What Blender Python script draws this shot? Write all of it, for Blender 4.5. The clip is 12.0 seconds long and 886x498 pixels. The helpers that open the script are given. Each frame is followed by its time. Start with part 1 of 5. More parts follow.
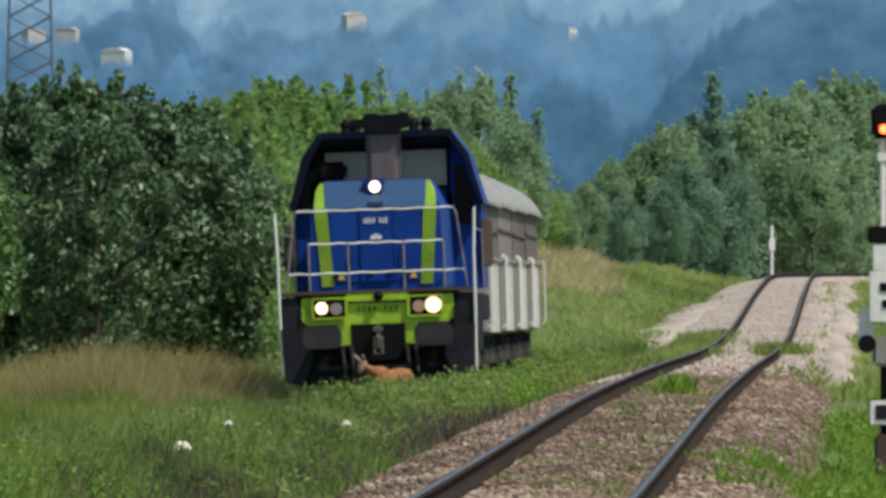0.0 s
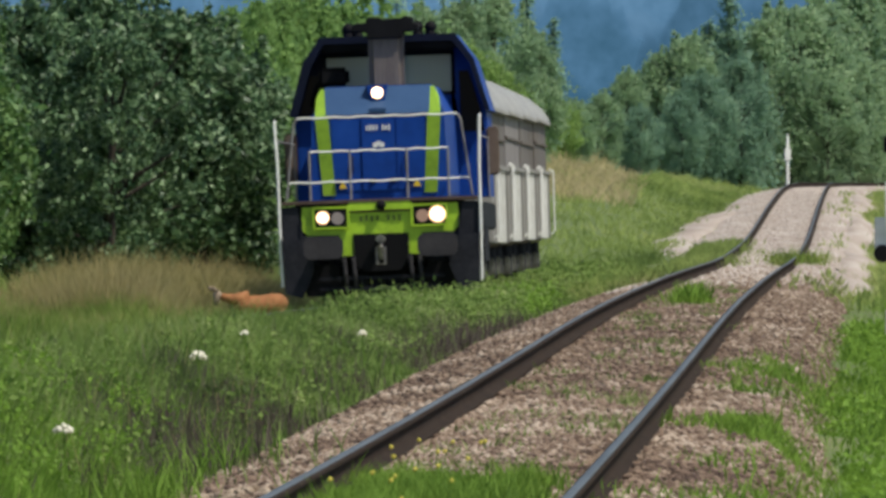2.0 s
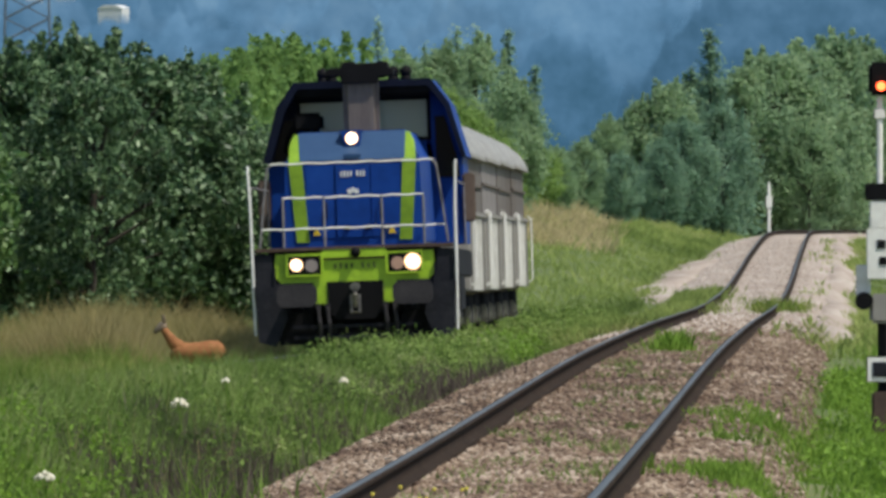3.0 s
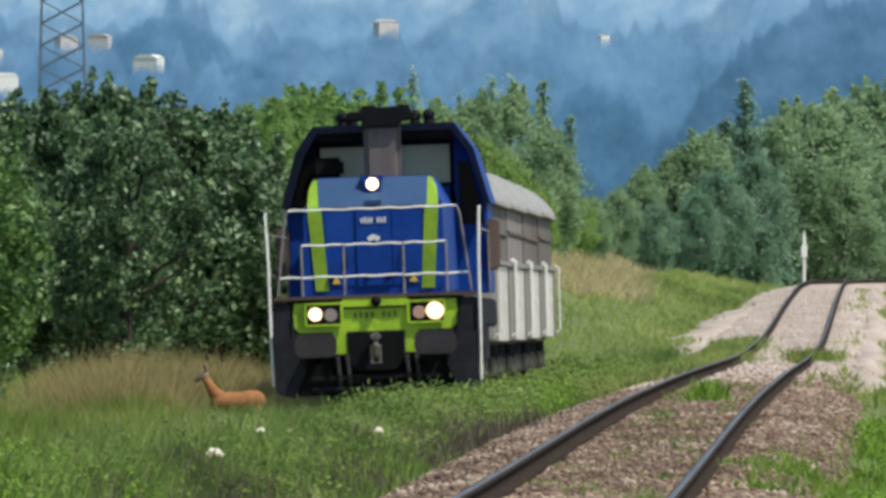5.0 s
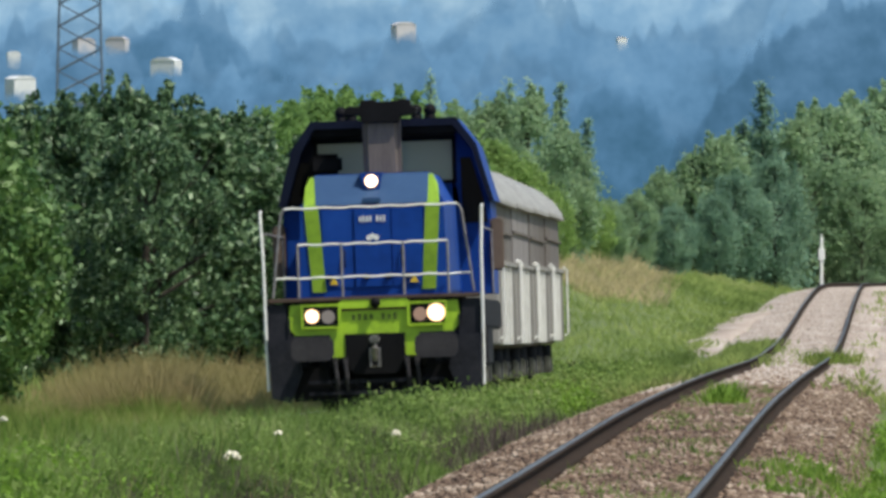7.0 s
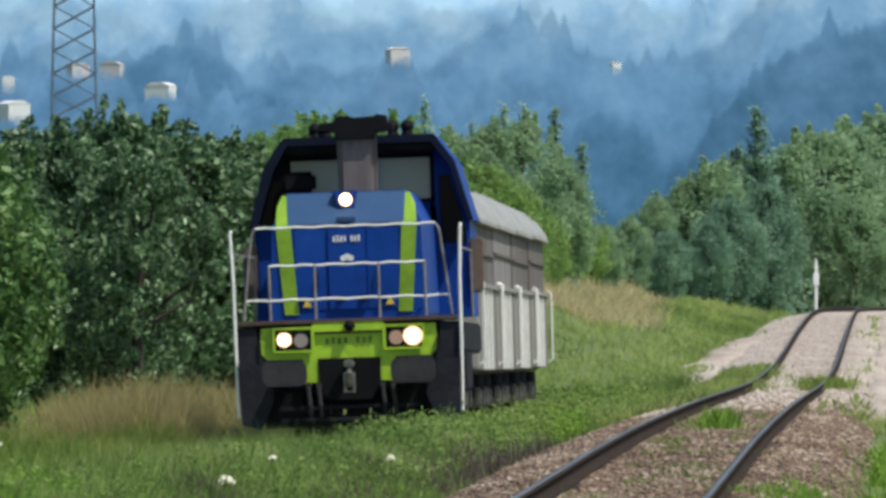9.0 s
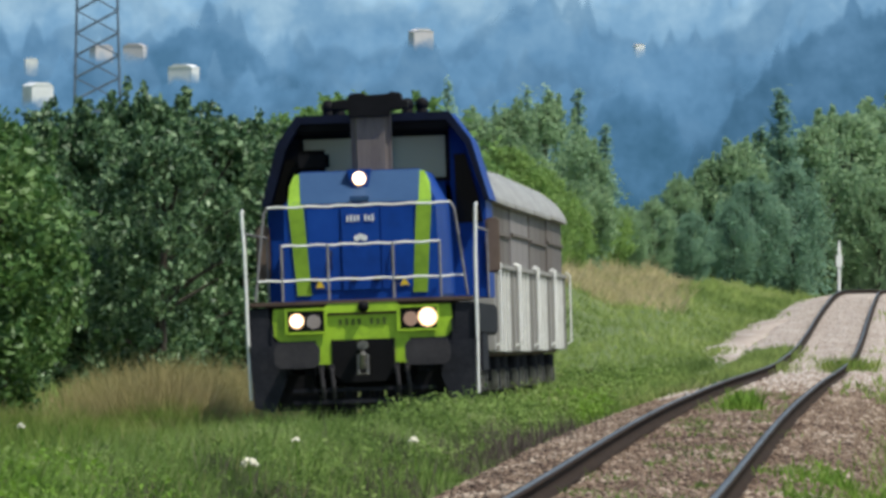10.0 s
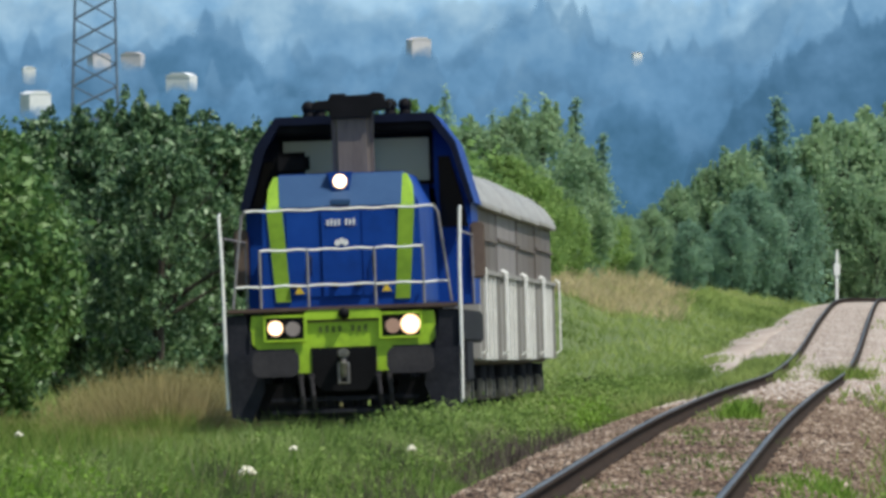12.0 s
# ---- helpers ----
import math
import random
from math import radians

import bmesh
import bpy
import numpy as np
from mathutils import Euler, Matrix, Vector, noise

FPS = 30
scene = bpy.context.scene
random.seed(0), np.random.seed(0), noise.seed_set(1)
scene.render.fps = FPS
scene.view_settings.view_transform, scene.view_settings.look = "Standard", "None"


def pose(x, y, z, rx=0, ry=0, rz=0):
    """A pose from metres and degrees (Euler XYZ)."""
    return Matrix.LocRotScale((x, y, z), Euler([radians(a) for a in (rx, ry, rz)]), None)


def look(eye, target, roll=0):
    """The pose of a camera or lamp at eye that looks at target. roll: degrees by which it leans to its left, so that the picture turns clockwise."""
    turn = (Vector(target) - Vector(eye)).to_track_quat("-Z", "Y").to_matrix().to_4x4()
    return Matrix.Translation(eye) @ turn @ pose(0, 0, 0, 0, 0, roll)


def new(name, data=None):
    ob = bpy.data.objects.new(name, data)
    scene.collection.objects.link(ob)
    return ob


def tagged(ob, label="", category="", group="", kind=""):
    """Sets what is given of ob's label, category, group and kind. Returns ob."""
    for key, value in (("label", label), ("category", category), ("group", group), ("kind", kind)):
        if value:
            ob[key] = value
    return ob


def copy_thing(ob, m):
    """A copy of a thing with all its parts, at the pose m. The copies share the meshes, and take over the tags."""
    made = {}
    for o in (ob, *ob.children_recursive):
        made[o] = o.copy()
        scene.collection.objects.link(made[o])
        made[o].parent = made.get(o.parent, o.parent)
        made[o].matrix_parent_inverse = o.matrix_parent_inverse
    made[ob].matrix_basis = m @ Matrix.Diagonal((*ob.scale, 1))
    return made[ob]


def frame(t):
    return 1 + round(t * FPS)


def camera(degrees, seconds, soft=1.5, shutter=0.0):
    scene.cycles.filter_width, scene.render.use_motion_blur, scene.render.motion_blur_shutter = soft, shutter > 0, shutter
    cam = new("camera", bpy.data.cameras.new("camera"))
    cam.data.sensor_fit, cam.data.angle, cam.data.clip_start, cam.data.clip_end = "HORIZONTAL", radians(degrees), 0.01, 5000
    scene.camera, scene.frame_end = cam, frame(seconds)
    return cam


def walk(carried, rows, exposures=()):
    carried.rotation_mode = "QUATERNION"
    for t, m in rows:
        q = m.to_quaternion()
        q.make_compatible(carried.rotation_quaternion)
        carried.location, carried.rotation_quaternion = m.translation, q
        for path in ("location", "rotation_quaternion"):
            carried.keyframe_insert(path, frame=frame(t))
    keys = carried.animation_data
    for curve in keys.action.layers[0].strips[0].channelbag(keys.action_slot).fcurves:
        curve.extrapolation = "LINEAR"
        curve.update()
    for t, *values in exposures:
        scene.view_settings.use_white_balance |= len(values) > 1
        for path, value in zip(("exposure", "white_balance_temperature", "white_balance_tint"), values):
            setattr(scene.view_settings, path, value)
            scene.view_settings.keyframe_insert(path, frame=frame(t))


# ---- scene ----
# The camera stands still beside the line, far off, with a very long lens, and follows by hand.
F = 34580.0                       # focal length in picture widths * 1568
DEG = 57.29578 / F
cam = camera(2.5977, 12.0, soft=3.4)
EYE = (0.0, 0.0, 0.75)
AIM = [
    (0.0, -112, -47), (0.5, -88, -55), (1.0, -66, -101), (1.5, -90, -169), (2.0, -84, -207), (2.5, -105, -201),
    (3.0, -117, -123), (3.2, -124, -91), (4.8, -76, -33), (5.0, -55, -35), (5.5, -38, -34), (6.0, -52, -65),
    (6.5, -50, -43), (7.0, -24, -30), (7.2, -18, -28), (8.8, -37, 22), (9.0, -34, 14), (9.5, 0, 0),
    (10.0, 7, -18), (10.5, 20, -10), (11.0, 16, -2), (11.5, -3, -25), (12.0, 3, -3),
]
walk(cam, [(t, pose(*EYE, 90 + 219 * DEG + dy * DEG, 0, dx * DEG)) for t, dx, dy in AIM],
     [(0.0, 0.14, 6800, 5), (2.5, 0.22, 6800, 5), (3.2, 0.17, 6750, 5), (5.0, 0.38, 6750, 6), (7.0, 0.37, 6700, 5), (9.0, 0.33, 6550, 4), (12.0, 0.34, 6550, 4)])

# ---- world and sun ----
SUN_ELEV, SUN_AZ = 60.0, 124.0    # azimuth clockwise from +y
world = bpy.data.worlds.new("sky")
scene.world = world
world.use_nodes = True
wn, wl = world.node_tree.nodes, world.node_tree.links
sky = wn.new("ShaderNodeTexSky")
sky.sky_type = "NISHITA"
sky.sun_disc = False
sky.sun_elevation, sky.sun_rotation = radians(SUN_ELEV), radians(SUN_AZ)
sky.air_density, sky.dust_density = 1.0, 1.5
wl.new(sky.outputs[0], wn["Background"].inputs[0])
wn["Background"].inputs[1].default_value = 0.11
sun = new("sun", bpy.data.lights.new("sun", "SUN"))
sun.data.energy, sun.data.angle, sun.data.color = 3.6, radians(0.6), (1.0, 0.95, 0.87)
sd = Vector((math.sin(radians(SUN_AZ)) * math.cos(radians(SUN_ELEV)), math.cos(radians(SUN_AZ)) * math.cos(radians(SUN_ELEV)), math.sin(radians(SUN_ELEV))))
sun.matrix_world = look(sd * 50, (0, 0, 0))


# ---- materials ----
def mat(name, cols, scale=4.0, rough=0.7, metal=0.0, bump=0.0, fine=8.0, island=False, stretch=(1, 1, 1), trans=0.0, spec=0.5):
    """Noise between colours at two scales, with bump; island: colour varies per leaf or stone."""
    m = bpy.data.materials.new(name)
    m.use_nodes = True
    n, l = m.node_tree.nodes, m.node_tree.links
    b = n["Principled BSDF"]
    tc = n.new("ShaderNodeTexCoord")
    mp = n.new("ShaderNodeMapping")
    mp.inputs["Scale"].default_value = stretch
    l.new(tc.outputs["Object"], mp.inputs[0])
    n1 = n.new("ShaderNodeTexNoise")
    n1.inputs["Scale"].default_value, n1.inputs["Detail"].default_value = scale, 6
    n2 = n.new("ShaderNodeTexNoise")
    n2.inputs["Scale"].default_value, n2.inputs["Detail"].default_value = scale * fine, 3
    for x in (n1, n2):
        l.new(mp.outputs[0], x.inputs["Vector"])
    mix = n.new("ShaderNodeMath")
    mix.operation = "MULTIPLY_ADD"
    l.new(n2.outputs[0], mix.inputs[0])
    mix.inputs[1].default_value = 0.45
    sub = n.new("ShaderNodeMath")
    sub.operation = "MULTIPLY_ADD"
    l.new(n1.outputs[0], sub.inputs[0])
    sub.inputs[1].default_value, sub.inputs[2].default_value = 1.3, -0.38
    fac = sub
    if island:
        g = n.new("ShaderNodeNewGeometry")
        add = n.new("ShaderNodeMath")
        add.operation = "MULTIPLY_ADD"
        l.new(g.outputs["Random Per Island"], add.inputs[0])
        w = 0.9 if island is True else island
        add.inputs[1].default_value = w
        sub.inputs[1].default_value, sub.inputs[2].default_value = 1.8 - w, 0.27 - w / 2 - (1.8 - w) / 2
        l.new(sub.outputs[0], add.inputs[2])
        fac = add
    l.new(fac.outputs[0], mix.inputs[2])
    ramp = n.new("ShaderNodeValToRGB")
    e = ramp.color_ramp.elements
    while len(e) < len(cols):
        e.new(0.5)
    for i, c in enumerate(cols):
        e[i].position, e[i].color = 0.15 + 0.7 * i / (len(cols) - 1), (*c, 1)
    l.new(mix.outputs[0], ramp.inputs[0])
    l.new(ramp.outputs[0], b.inputs["Base Color"])
    b.inputs["Roughness"].default_value, b.inputs["Metallic"].default_value = rough, metal
    b.inputs["Specular IOR Level"].default_value = spec
    if bump:
        bp = n.new("ShaderNodeBump")
        bp.inputs["Strength"].default_value, bp.inputs["Distance"].default_value = bump, 0.03
        l.new(mix.outputs[0], bp.inputs["Height"])
        l.new(bp.outputs[0], b.inputs["Normal"])
    if trans:
        tr = n.new("ShaderNodeBsdfTranslucent")
        l.new(ramp.outputs[0], tr.inputs[0])
        ms = n.new("ShaderNodeMixShader")
        ms.inputs[0].default_value = trans
        l.new(b.outputs[0], ms.inputs[1])
        l.new(tr.outputs[0], ms.inputs[2])
        l.new(ms.outputs[0], n["Material Output"].inputs[0])
    return m


def glow(name, col, strength):
    m = bpy.data.materials.new(name)
    m.use_nodes = True
    b = m.node_tree.nodes["Principled BSDF"]
    b.inputs["Base Color"].default_value = (*col, 1)
    b.inputs["Emission Color"].default_value = (*col, 1)
    b.inputs["Emission Strength"].default_value = strength
    return m


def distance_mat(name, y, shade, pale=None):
    """Plain far backdrop at distance y: haze is put into its glowing blue, paler with height, mottled, feathered along
    its upper edge.
    """
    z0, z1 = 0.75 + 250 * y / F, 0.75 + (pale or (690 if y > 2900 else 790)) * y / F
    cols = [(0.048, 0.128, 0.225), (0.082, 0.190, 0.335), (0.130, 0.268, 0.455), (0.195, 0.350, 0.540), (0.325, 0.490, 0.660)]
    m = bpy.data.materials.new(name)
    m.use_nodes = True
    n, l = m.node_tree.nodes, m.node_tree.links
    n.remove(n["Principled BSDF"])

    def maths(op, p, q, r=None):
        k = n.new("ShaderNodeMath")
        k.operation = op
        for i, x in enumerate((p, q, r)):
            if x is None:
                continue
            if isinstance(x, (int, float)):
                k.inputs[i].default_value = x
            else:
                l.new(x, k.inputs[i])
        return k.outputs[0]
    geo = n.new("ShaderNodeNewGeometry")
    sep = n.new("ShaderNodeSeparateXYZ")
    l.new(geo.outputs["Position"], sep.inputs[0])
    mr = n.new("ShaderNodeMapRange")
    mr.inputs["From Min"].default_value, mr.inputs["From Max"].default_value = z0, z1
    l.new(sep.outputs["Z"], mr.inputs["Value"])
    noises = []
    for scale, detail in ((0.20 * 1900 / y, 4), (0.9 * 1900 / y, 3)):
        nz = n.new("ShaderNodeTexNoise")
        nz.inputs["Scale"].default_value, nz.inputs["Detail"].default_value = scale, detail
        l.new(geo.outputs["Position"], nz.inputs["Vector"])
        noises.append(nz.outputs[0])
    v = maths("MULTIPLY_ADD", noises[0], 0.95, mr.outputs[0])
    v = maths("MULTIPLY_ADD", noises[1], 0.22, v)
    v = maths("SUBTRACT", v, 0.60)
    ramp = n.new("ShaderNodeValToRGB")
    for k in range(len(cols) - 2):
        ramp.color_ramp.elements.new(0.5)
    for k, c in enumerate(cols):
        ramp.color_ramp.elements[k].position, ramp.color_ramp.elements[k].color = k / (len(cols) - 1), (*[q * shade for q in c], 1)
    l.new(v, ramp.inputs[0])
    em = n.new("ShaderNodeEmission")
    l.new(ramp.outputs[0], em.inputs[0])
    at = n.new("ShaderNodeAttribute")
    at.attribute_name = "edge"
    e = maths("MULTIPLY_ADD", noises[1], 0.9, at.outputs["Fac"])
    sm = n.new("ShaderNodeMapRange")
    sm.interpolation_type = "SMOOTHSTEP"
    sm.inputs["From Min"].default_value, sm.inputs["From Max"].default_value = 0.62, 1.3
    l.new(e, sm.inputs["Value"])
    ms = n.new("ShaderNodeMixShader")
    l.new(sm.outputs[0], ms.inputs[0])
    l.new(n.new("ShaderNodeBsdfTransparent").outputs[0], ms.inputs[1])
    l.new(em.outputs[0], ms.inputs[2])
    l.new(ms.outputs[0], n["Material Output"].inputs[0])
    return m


M_SOIL = mat("soil", [(0.06, 0.085, 0.022), (0.10, 0.14, 0.035), (0.17, 0.17, 0.07)], 0.6, 0.95, bump=0.4)
M_GRASS = mat("grass", [(0.078, 0.120, 0.026), (0.150, 0.230, 0.044), (0.235, 0.315, 0.070), (0.350, 0.355, 0.135)], 0.75, 0.75, island=0.35, trans=0.45, stretch=(1, 0.10, 1), spec=0.2)
# slope grass: base colour paler and more even for haze
M_SLOPE = mat("slope_grass", [(0.145, 0.205, 0.062), (0.242, 0.325, 0.094), (0.345, 0.420, 0.132), (0.455, 0.455, 0.200)], 0.28, 0.85, island=0.25, trans=0.5, stretch=(1, 0.06, 1), spec=0.1)
M_LUSH = mat("lush_weeds", [(0.085, 0.165, 0.022), (0.175, 0.310, 0.040), (0.280, 0.450, 0.072)], 0.5, 0.65, island=0.45, trans=0.45, spec=0.25)
M_WEED = mat("verge_weeds", [(0.075, 0.110, 0.038), (0.148, 0.232, 0.054), (0.230, 0.325, 0.086), (0.340, 0.370, 0.170)], 0.5, 0.75, island=0.4, trans=0.42, stretch=(1, 0.15, 1), spec=0.2)
M_DRY = mat("dry_grass", [(0.235, 0.220, 0.088), (0.370, 0.305, 0.140), (0.480, 0.395, 0.200)], 0.5, 0.85, island=0.4, trans=0.5, spec=0.15)
# copy of the dry grass, lightened for sun and haze on the far bank
M_DRYHAZED = mat("hazed_dry_grass", [(0.40, 0.335, 0.175), (0.56, 0.455, 0.260), (0.66, 0.55, 0.34)], 0.4, 0.9, island=0.3, trans=0.55, spec=0.1)
M_DEAD = mat("dead_stalks", [(0.042, 0.030, 0.028), (0.085, 0.066, 0.058), (0.150, 0.125, 0.100)], 0.3, 0.85, island=0.6, spec=0.2)
M_FLOWER = mat("flower_white", [(0.6, 0.55, 0.42), (0.8, 0.77, 0.66)], 30, 0.8)
M_YELLOW = mat("flower_yellow", [(0.5, 0.45, 0.05), (0.65, 0.55, 0.1)], 30, 0.8)
M_BED = mat("ballast_bed", [(0.070, 0.047, 0.037), (0.130, 0.090, 0.068), (0.210, 0.155, 0.118)], 1.6, 0.95, bump=0.6, fine=14, spec=0.12)
# far ballast: colour paled for haze and the sun on its slopes
M_BEDFAR = mat("hazed_ballast", [(0.26, 0.206, 0.176), (0.37, 0.310, 0.273), (0.48, 0.424, 0.386)], 0.6, 0.95, bump=0.6, fine=10, stretch=(3, 0.14, 1), spec=0.15)
M_STONE = mat("ballast_stone", [(0.078, 0.053, 0.044), (0.155, 0.106, 0.080), (0.255, 0.186, 0.140), (0.430, 0.350, 0.285)], 0.6, 0.95, island=0.58, stretch=(1, 0.25, 1), spec=0.12)
M_LOOSE = mat("loose_stone", [(0.183, 0.131, 0.089), (0.310, 0.242, 0.178), (0.419, 0.350, 0.275)], 9, 0.9, bump=0.2)
_n, _l = M_LOOSE.node_tree.nodes, M_LOOSE.node_tree.links      # each stone its own tone
_o, _m = _n.new("ShaderNodeObjectInfo"), _n.new("ShaderNodeMath")
_m.operation = "MULTIPLY_ADD"
_m.inputs[1].default_value = 0.7
_ramp = [q for q in _n if q.type == "VALTORGB"][0]
_src = _ramp.inputs[0].links[0].from_socket
_l.new(_o.outputs["Random"], _m.inputs[0])
_l.new(_src, _m.inputs[2])
_s = _n.new("ShaderNodeMath")
_s.operation = "SUBTRACT"
_l.new(_m.outputs[0], _s.inputs[0])
_s.inputs[1].default_value = 0.45
_l.new(_s.outputs[0], _ramp.inputs[0])
# stones of the far bed, their colour paled the same way
M_HAZED = mat("dusty_stone", [(0.34, 0.282, 0.246), (0.45, 0.385, 0.345), (0.54, 0.48, 0.44)], 0.5, 0.95, island=0.3, spec=0.12)
M_RAIL = mat("rail_rust", [(0.014, 0.010, 0.008), (0.030, 0.020, 0.015), (0.060, 0.040, 0.030)], 5, 0.9, 0.0, 0.2, spec=0.1)
M_RAILTOP = mat("rail_head", [(0.07, 0.07, 0.07), (0.16, 0.165, 0.17)], 0.8, 0.42, 0.7, stretch=(1, 0.2, 1))
M_LEAF = mat("leaf_dark", [(0.034, 0.082, 0.036), (0.098, 0.182, 0.076), (0.265, 0.380, 0.205)], 0.35, 0.48, island=0.8, trans=0.32, spec=0.45)
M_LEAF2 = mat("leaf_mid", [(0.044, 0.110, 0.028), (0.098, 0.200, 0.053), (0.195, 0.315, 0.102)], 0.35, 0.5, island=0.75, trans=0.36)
# Farther foliage: haze is put into these base colours, paler and bluer.
M_LEAFB = mat("leaf_bright_hazed", [(0.200, 0.310, 0.105), (0.300, 0.440, 0.145), (0.390, 0.530, 0.190)], 0.35, 0.75, island=0.35, trans=0.65, spec=0.1)
M_LEAF3 = mat("leaf_far_hazed", [(0.220, 0.338, 0.208), (0.318, 0.450, 0.268), (0.418, 0.540, 0.325)], 0.3, 0.85, island=0.25, trans=0.68, spec=0.1)
M_LEAFHAZE = mat("leaf_hazed", [(0.160, 0.275, 0.090), (0.255, 0.405, 0.135), (0.350, 0.495, 0.185)], 0.3, 0.75, island=0.35, trans=0.6, spec=0.15)
M_LEAFHAZEBLUE = mat("leaf_hazed_blue", [(0.175, 0.295, 0.215), (0.245, 0.385, 0.270), (0.320, 0.455, 0.315)], 0.3, 0.85, island=0.3, trans=0.65, spec=0.1)
M_SPRUCE = mat("spruce_hazed", [(0.175, 0.300, 0.230), (0.235, 0.370, 0.275), (0.295, 0.425, 0.310)], 0.3, 0.9, island=0.3, trans=0.68, spec=0.1)
M_BARK = mat("bark", [(0.025, 0.020, 0.015), (0.060, 0.050, 0.040)], 6, 0.95, bump=0.5)


# ---- mesh helpers ----
def part(name, bm, material, parent=None, label="", smooth=False):
    me = bpy.data.meshes.new(name)
    bm.normal_update()
    bm.to_mesh(me)
    bm.free()
    me.materials.append(material)
    if smooth:
        for p in me.polygons:
            p.use_smooth = True
    ob = new(name, me)
    ob.parent = parent
    if label:
        ob["label"] = label
    return ob


def tri_mesh(name, v, f, material, parent=None):
    """A mesh from arrays of corners and triangles."""
    me = bpy.data.meshes.new(name)
    v, f = np.asarray(v, np.float32), np.asarray(f, np.int32)
    k = f.shape[1]
    me.vertices.add(len(v))
    me.vertices.foreach_set("co", v.ravel())
    me.loops.add(f.size)
    me.loops.foreach_set("vertex_index", f.ravel())
    me.polygons.add(len(f))
    me.polygons.foreach_set("loop_start", np.arange(0, f.size, k, dtype=np.int32))
    me.update(calc_edges=True)
    me.materials.append(material)
    ob = new(name, me)
    ob.parent = parent
    return ob


def box(bm, c, s, bevel=0.0, turn=None):
    r = bmesh.ops.create_cube(bm, size=1.0)
    vs = r["verts"]
    bmesh.ops.scale(bm, vec=s, verts=vs)
    if turn is not None:
        bmesh.ops.rotate(bm, cent=(0, 0, 0), matrix=Euler([radians(a) for a in turn]).to_matrix(), verts=vs)
    bmesh.ops.translate(bm, vec=c, verts=vs)
    if bevel:
        es = list({e for v in vs for e in v.link_edges})
        bmesh.ops.bevel(bm, geom=es, offset=bevel, segments=2, affect="EDGES")
    return bm


def tube(bm, pts, r, seg=8):
    """A bent pipe through the points."""
    pts = [Vector(p) for p in pts]
    rings = []
    for i, p in enumerate(pts):
        d = (pts[min(i + 1, len(pts) - 1)] - pts[max(i - 1, 0)]).normalized()
        a = d.cross(Vector((0.31, 0.77, 0.55))).normalized()
        b = d.cross(a)
        rr = r[i] if isinstance(r, (list, tuple)) else r
        rings.append([bm.verts.new(p + (a * math.cos(t) + b * math.sin(t)) * rr) for t in [6.2832 * k / seg for k in range(seg)]])
    for q, s in zip(rings, rings[1:]):
        for k in range(seg):
            bm.faces.new((q[k], q[(k + 1) % seg], s[(k + 1) % seg], s[k]))
    bm.faces.new(rings[0][::-1])
    bm.faces.new(rings[-1])
    bmesh.ops.recalc_face_normals(bm, faces=bm.faces)
    return bm


def prism(bm, prof, y0, y1, prof2=None):
    """A solid with the outline prof (x, z) from y0 to y1; prof2: the outline at y1."""
    a = [bm.verts.new((x, y0, z)) for x, z in prof]
    b = [bm.verts.new((x, y1, z)) for x, z in (prof2 or prof)]
    n = len(a)
    fs = [bm.faces.new(a), bm.faces.new(b[::-1])]
    for k in range(n):
        fs.append(bm.faces.new((a[k], b[k], b[(k + 1) % n], a[(k + 1) % n])))
    bmesh.ops.recalc_face_normals(bm, faces=fs)
    return bm


def disc(bm, c, r, depth, seg=20, r2=None):
    """A cylinder along y."""
    res = bmesh.ops.create_cone(bm, cap_ends=True, segments=seg, radius1=r, radius2=r if r2 is None else r2, depth=depth)
    bmesh.ops.rotate(bm, cent=(0, 0, 0), matrix=Euler((radians(90), 0, 0)).to_matrix(), verts=res["verts"])
    bmesh.ops.translate(bm, vec=c, verts=res["verts"])
    return bm


def empty(name, label, category, group="", m=None):
    ob = new(name)
    if m is not None:
        ob.matrix_world = m
    return tagged(ob, label, category, group)


# ---- the lie of the land: y is the distance along the view, u the offset from the near track ----
PROF_Y = [-200, 60, 93, 133, 216, 290, 400, 470, 525, 570, 658, 714, 865, 1000, 1400, 2600, 4200]
PROF_Z = [-0.75, -0.62, -0.47, -0.29, 0.2, 0.45, 0.70, 1.08, 1.60, 2.12, 2.95, 3.35, 4.0, 4.4, 9.0, 34.0, 70.0]
LEFT_Z = [-0.2, 0.0, 0.0, 0.0, 0.0, 0.0, 0.3, 0.7, 1.2, 1.8, 2.7, 3.1, 3.8, 4.2, 9.0, 34.0, 70.0]
SLOPE = 0.0242


def near_x(y):
    """Centre of the near (empty) track."""
    y = np.asarray(y, float)
    return 0.97 + SLOPE * (y - 133) + np.where(y > 800, (np.clip(y, 800, 1400) - 800) ** 2 / 4000.0, 0)


def far_x(y):
    """Centre of the train's track."""
    return near_x(y) - 5.06


def smooth_profile(y, zs):
    return sum(np.interp(np.asarray(y, float) + d, PROF_Y, zs) for d in (-24, -12, 0, 12, 24)) / 5


def near_z(y):
    return smooth_profile(y, PROF_Z)


def left_z(y):
    return smooth_profile(y, LEFT_Z)


def bumps(x, y):
    return 0.05 * np.sin(x * 1.7 + y * 0.31) + 0.04 * np.sin(x * 0.6 - y * 0.13 + 1.0) + 0.03 * np.sin(x * 3.1 + y * 0.9)


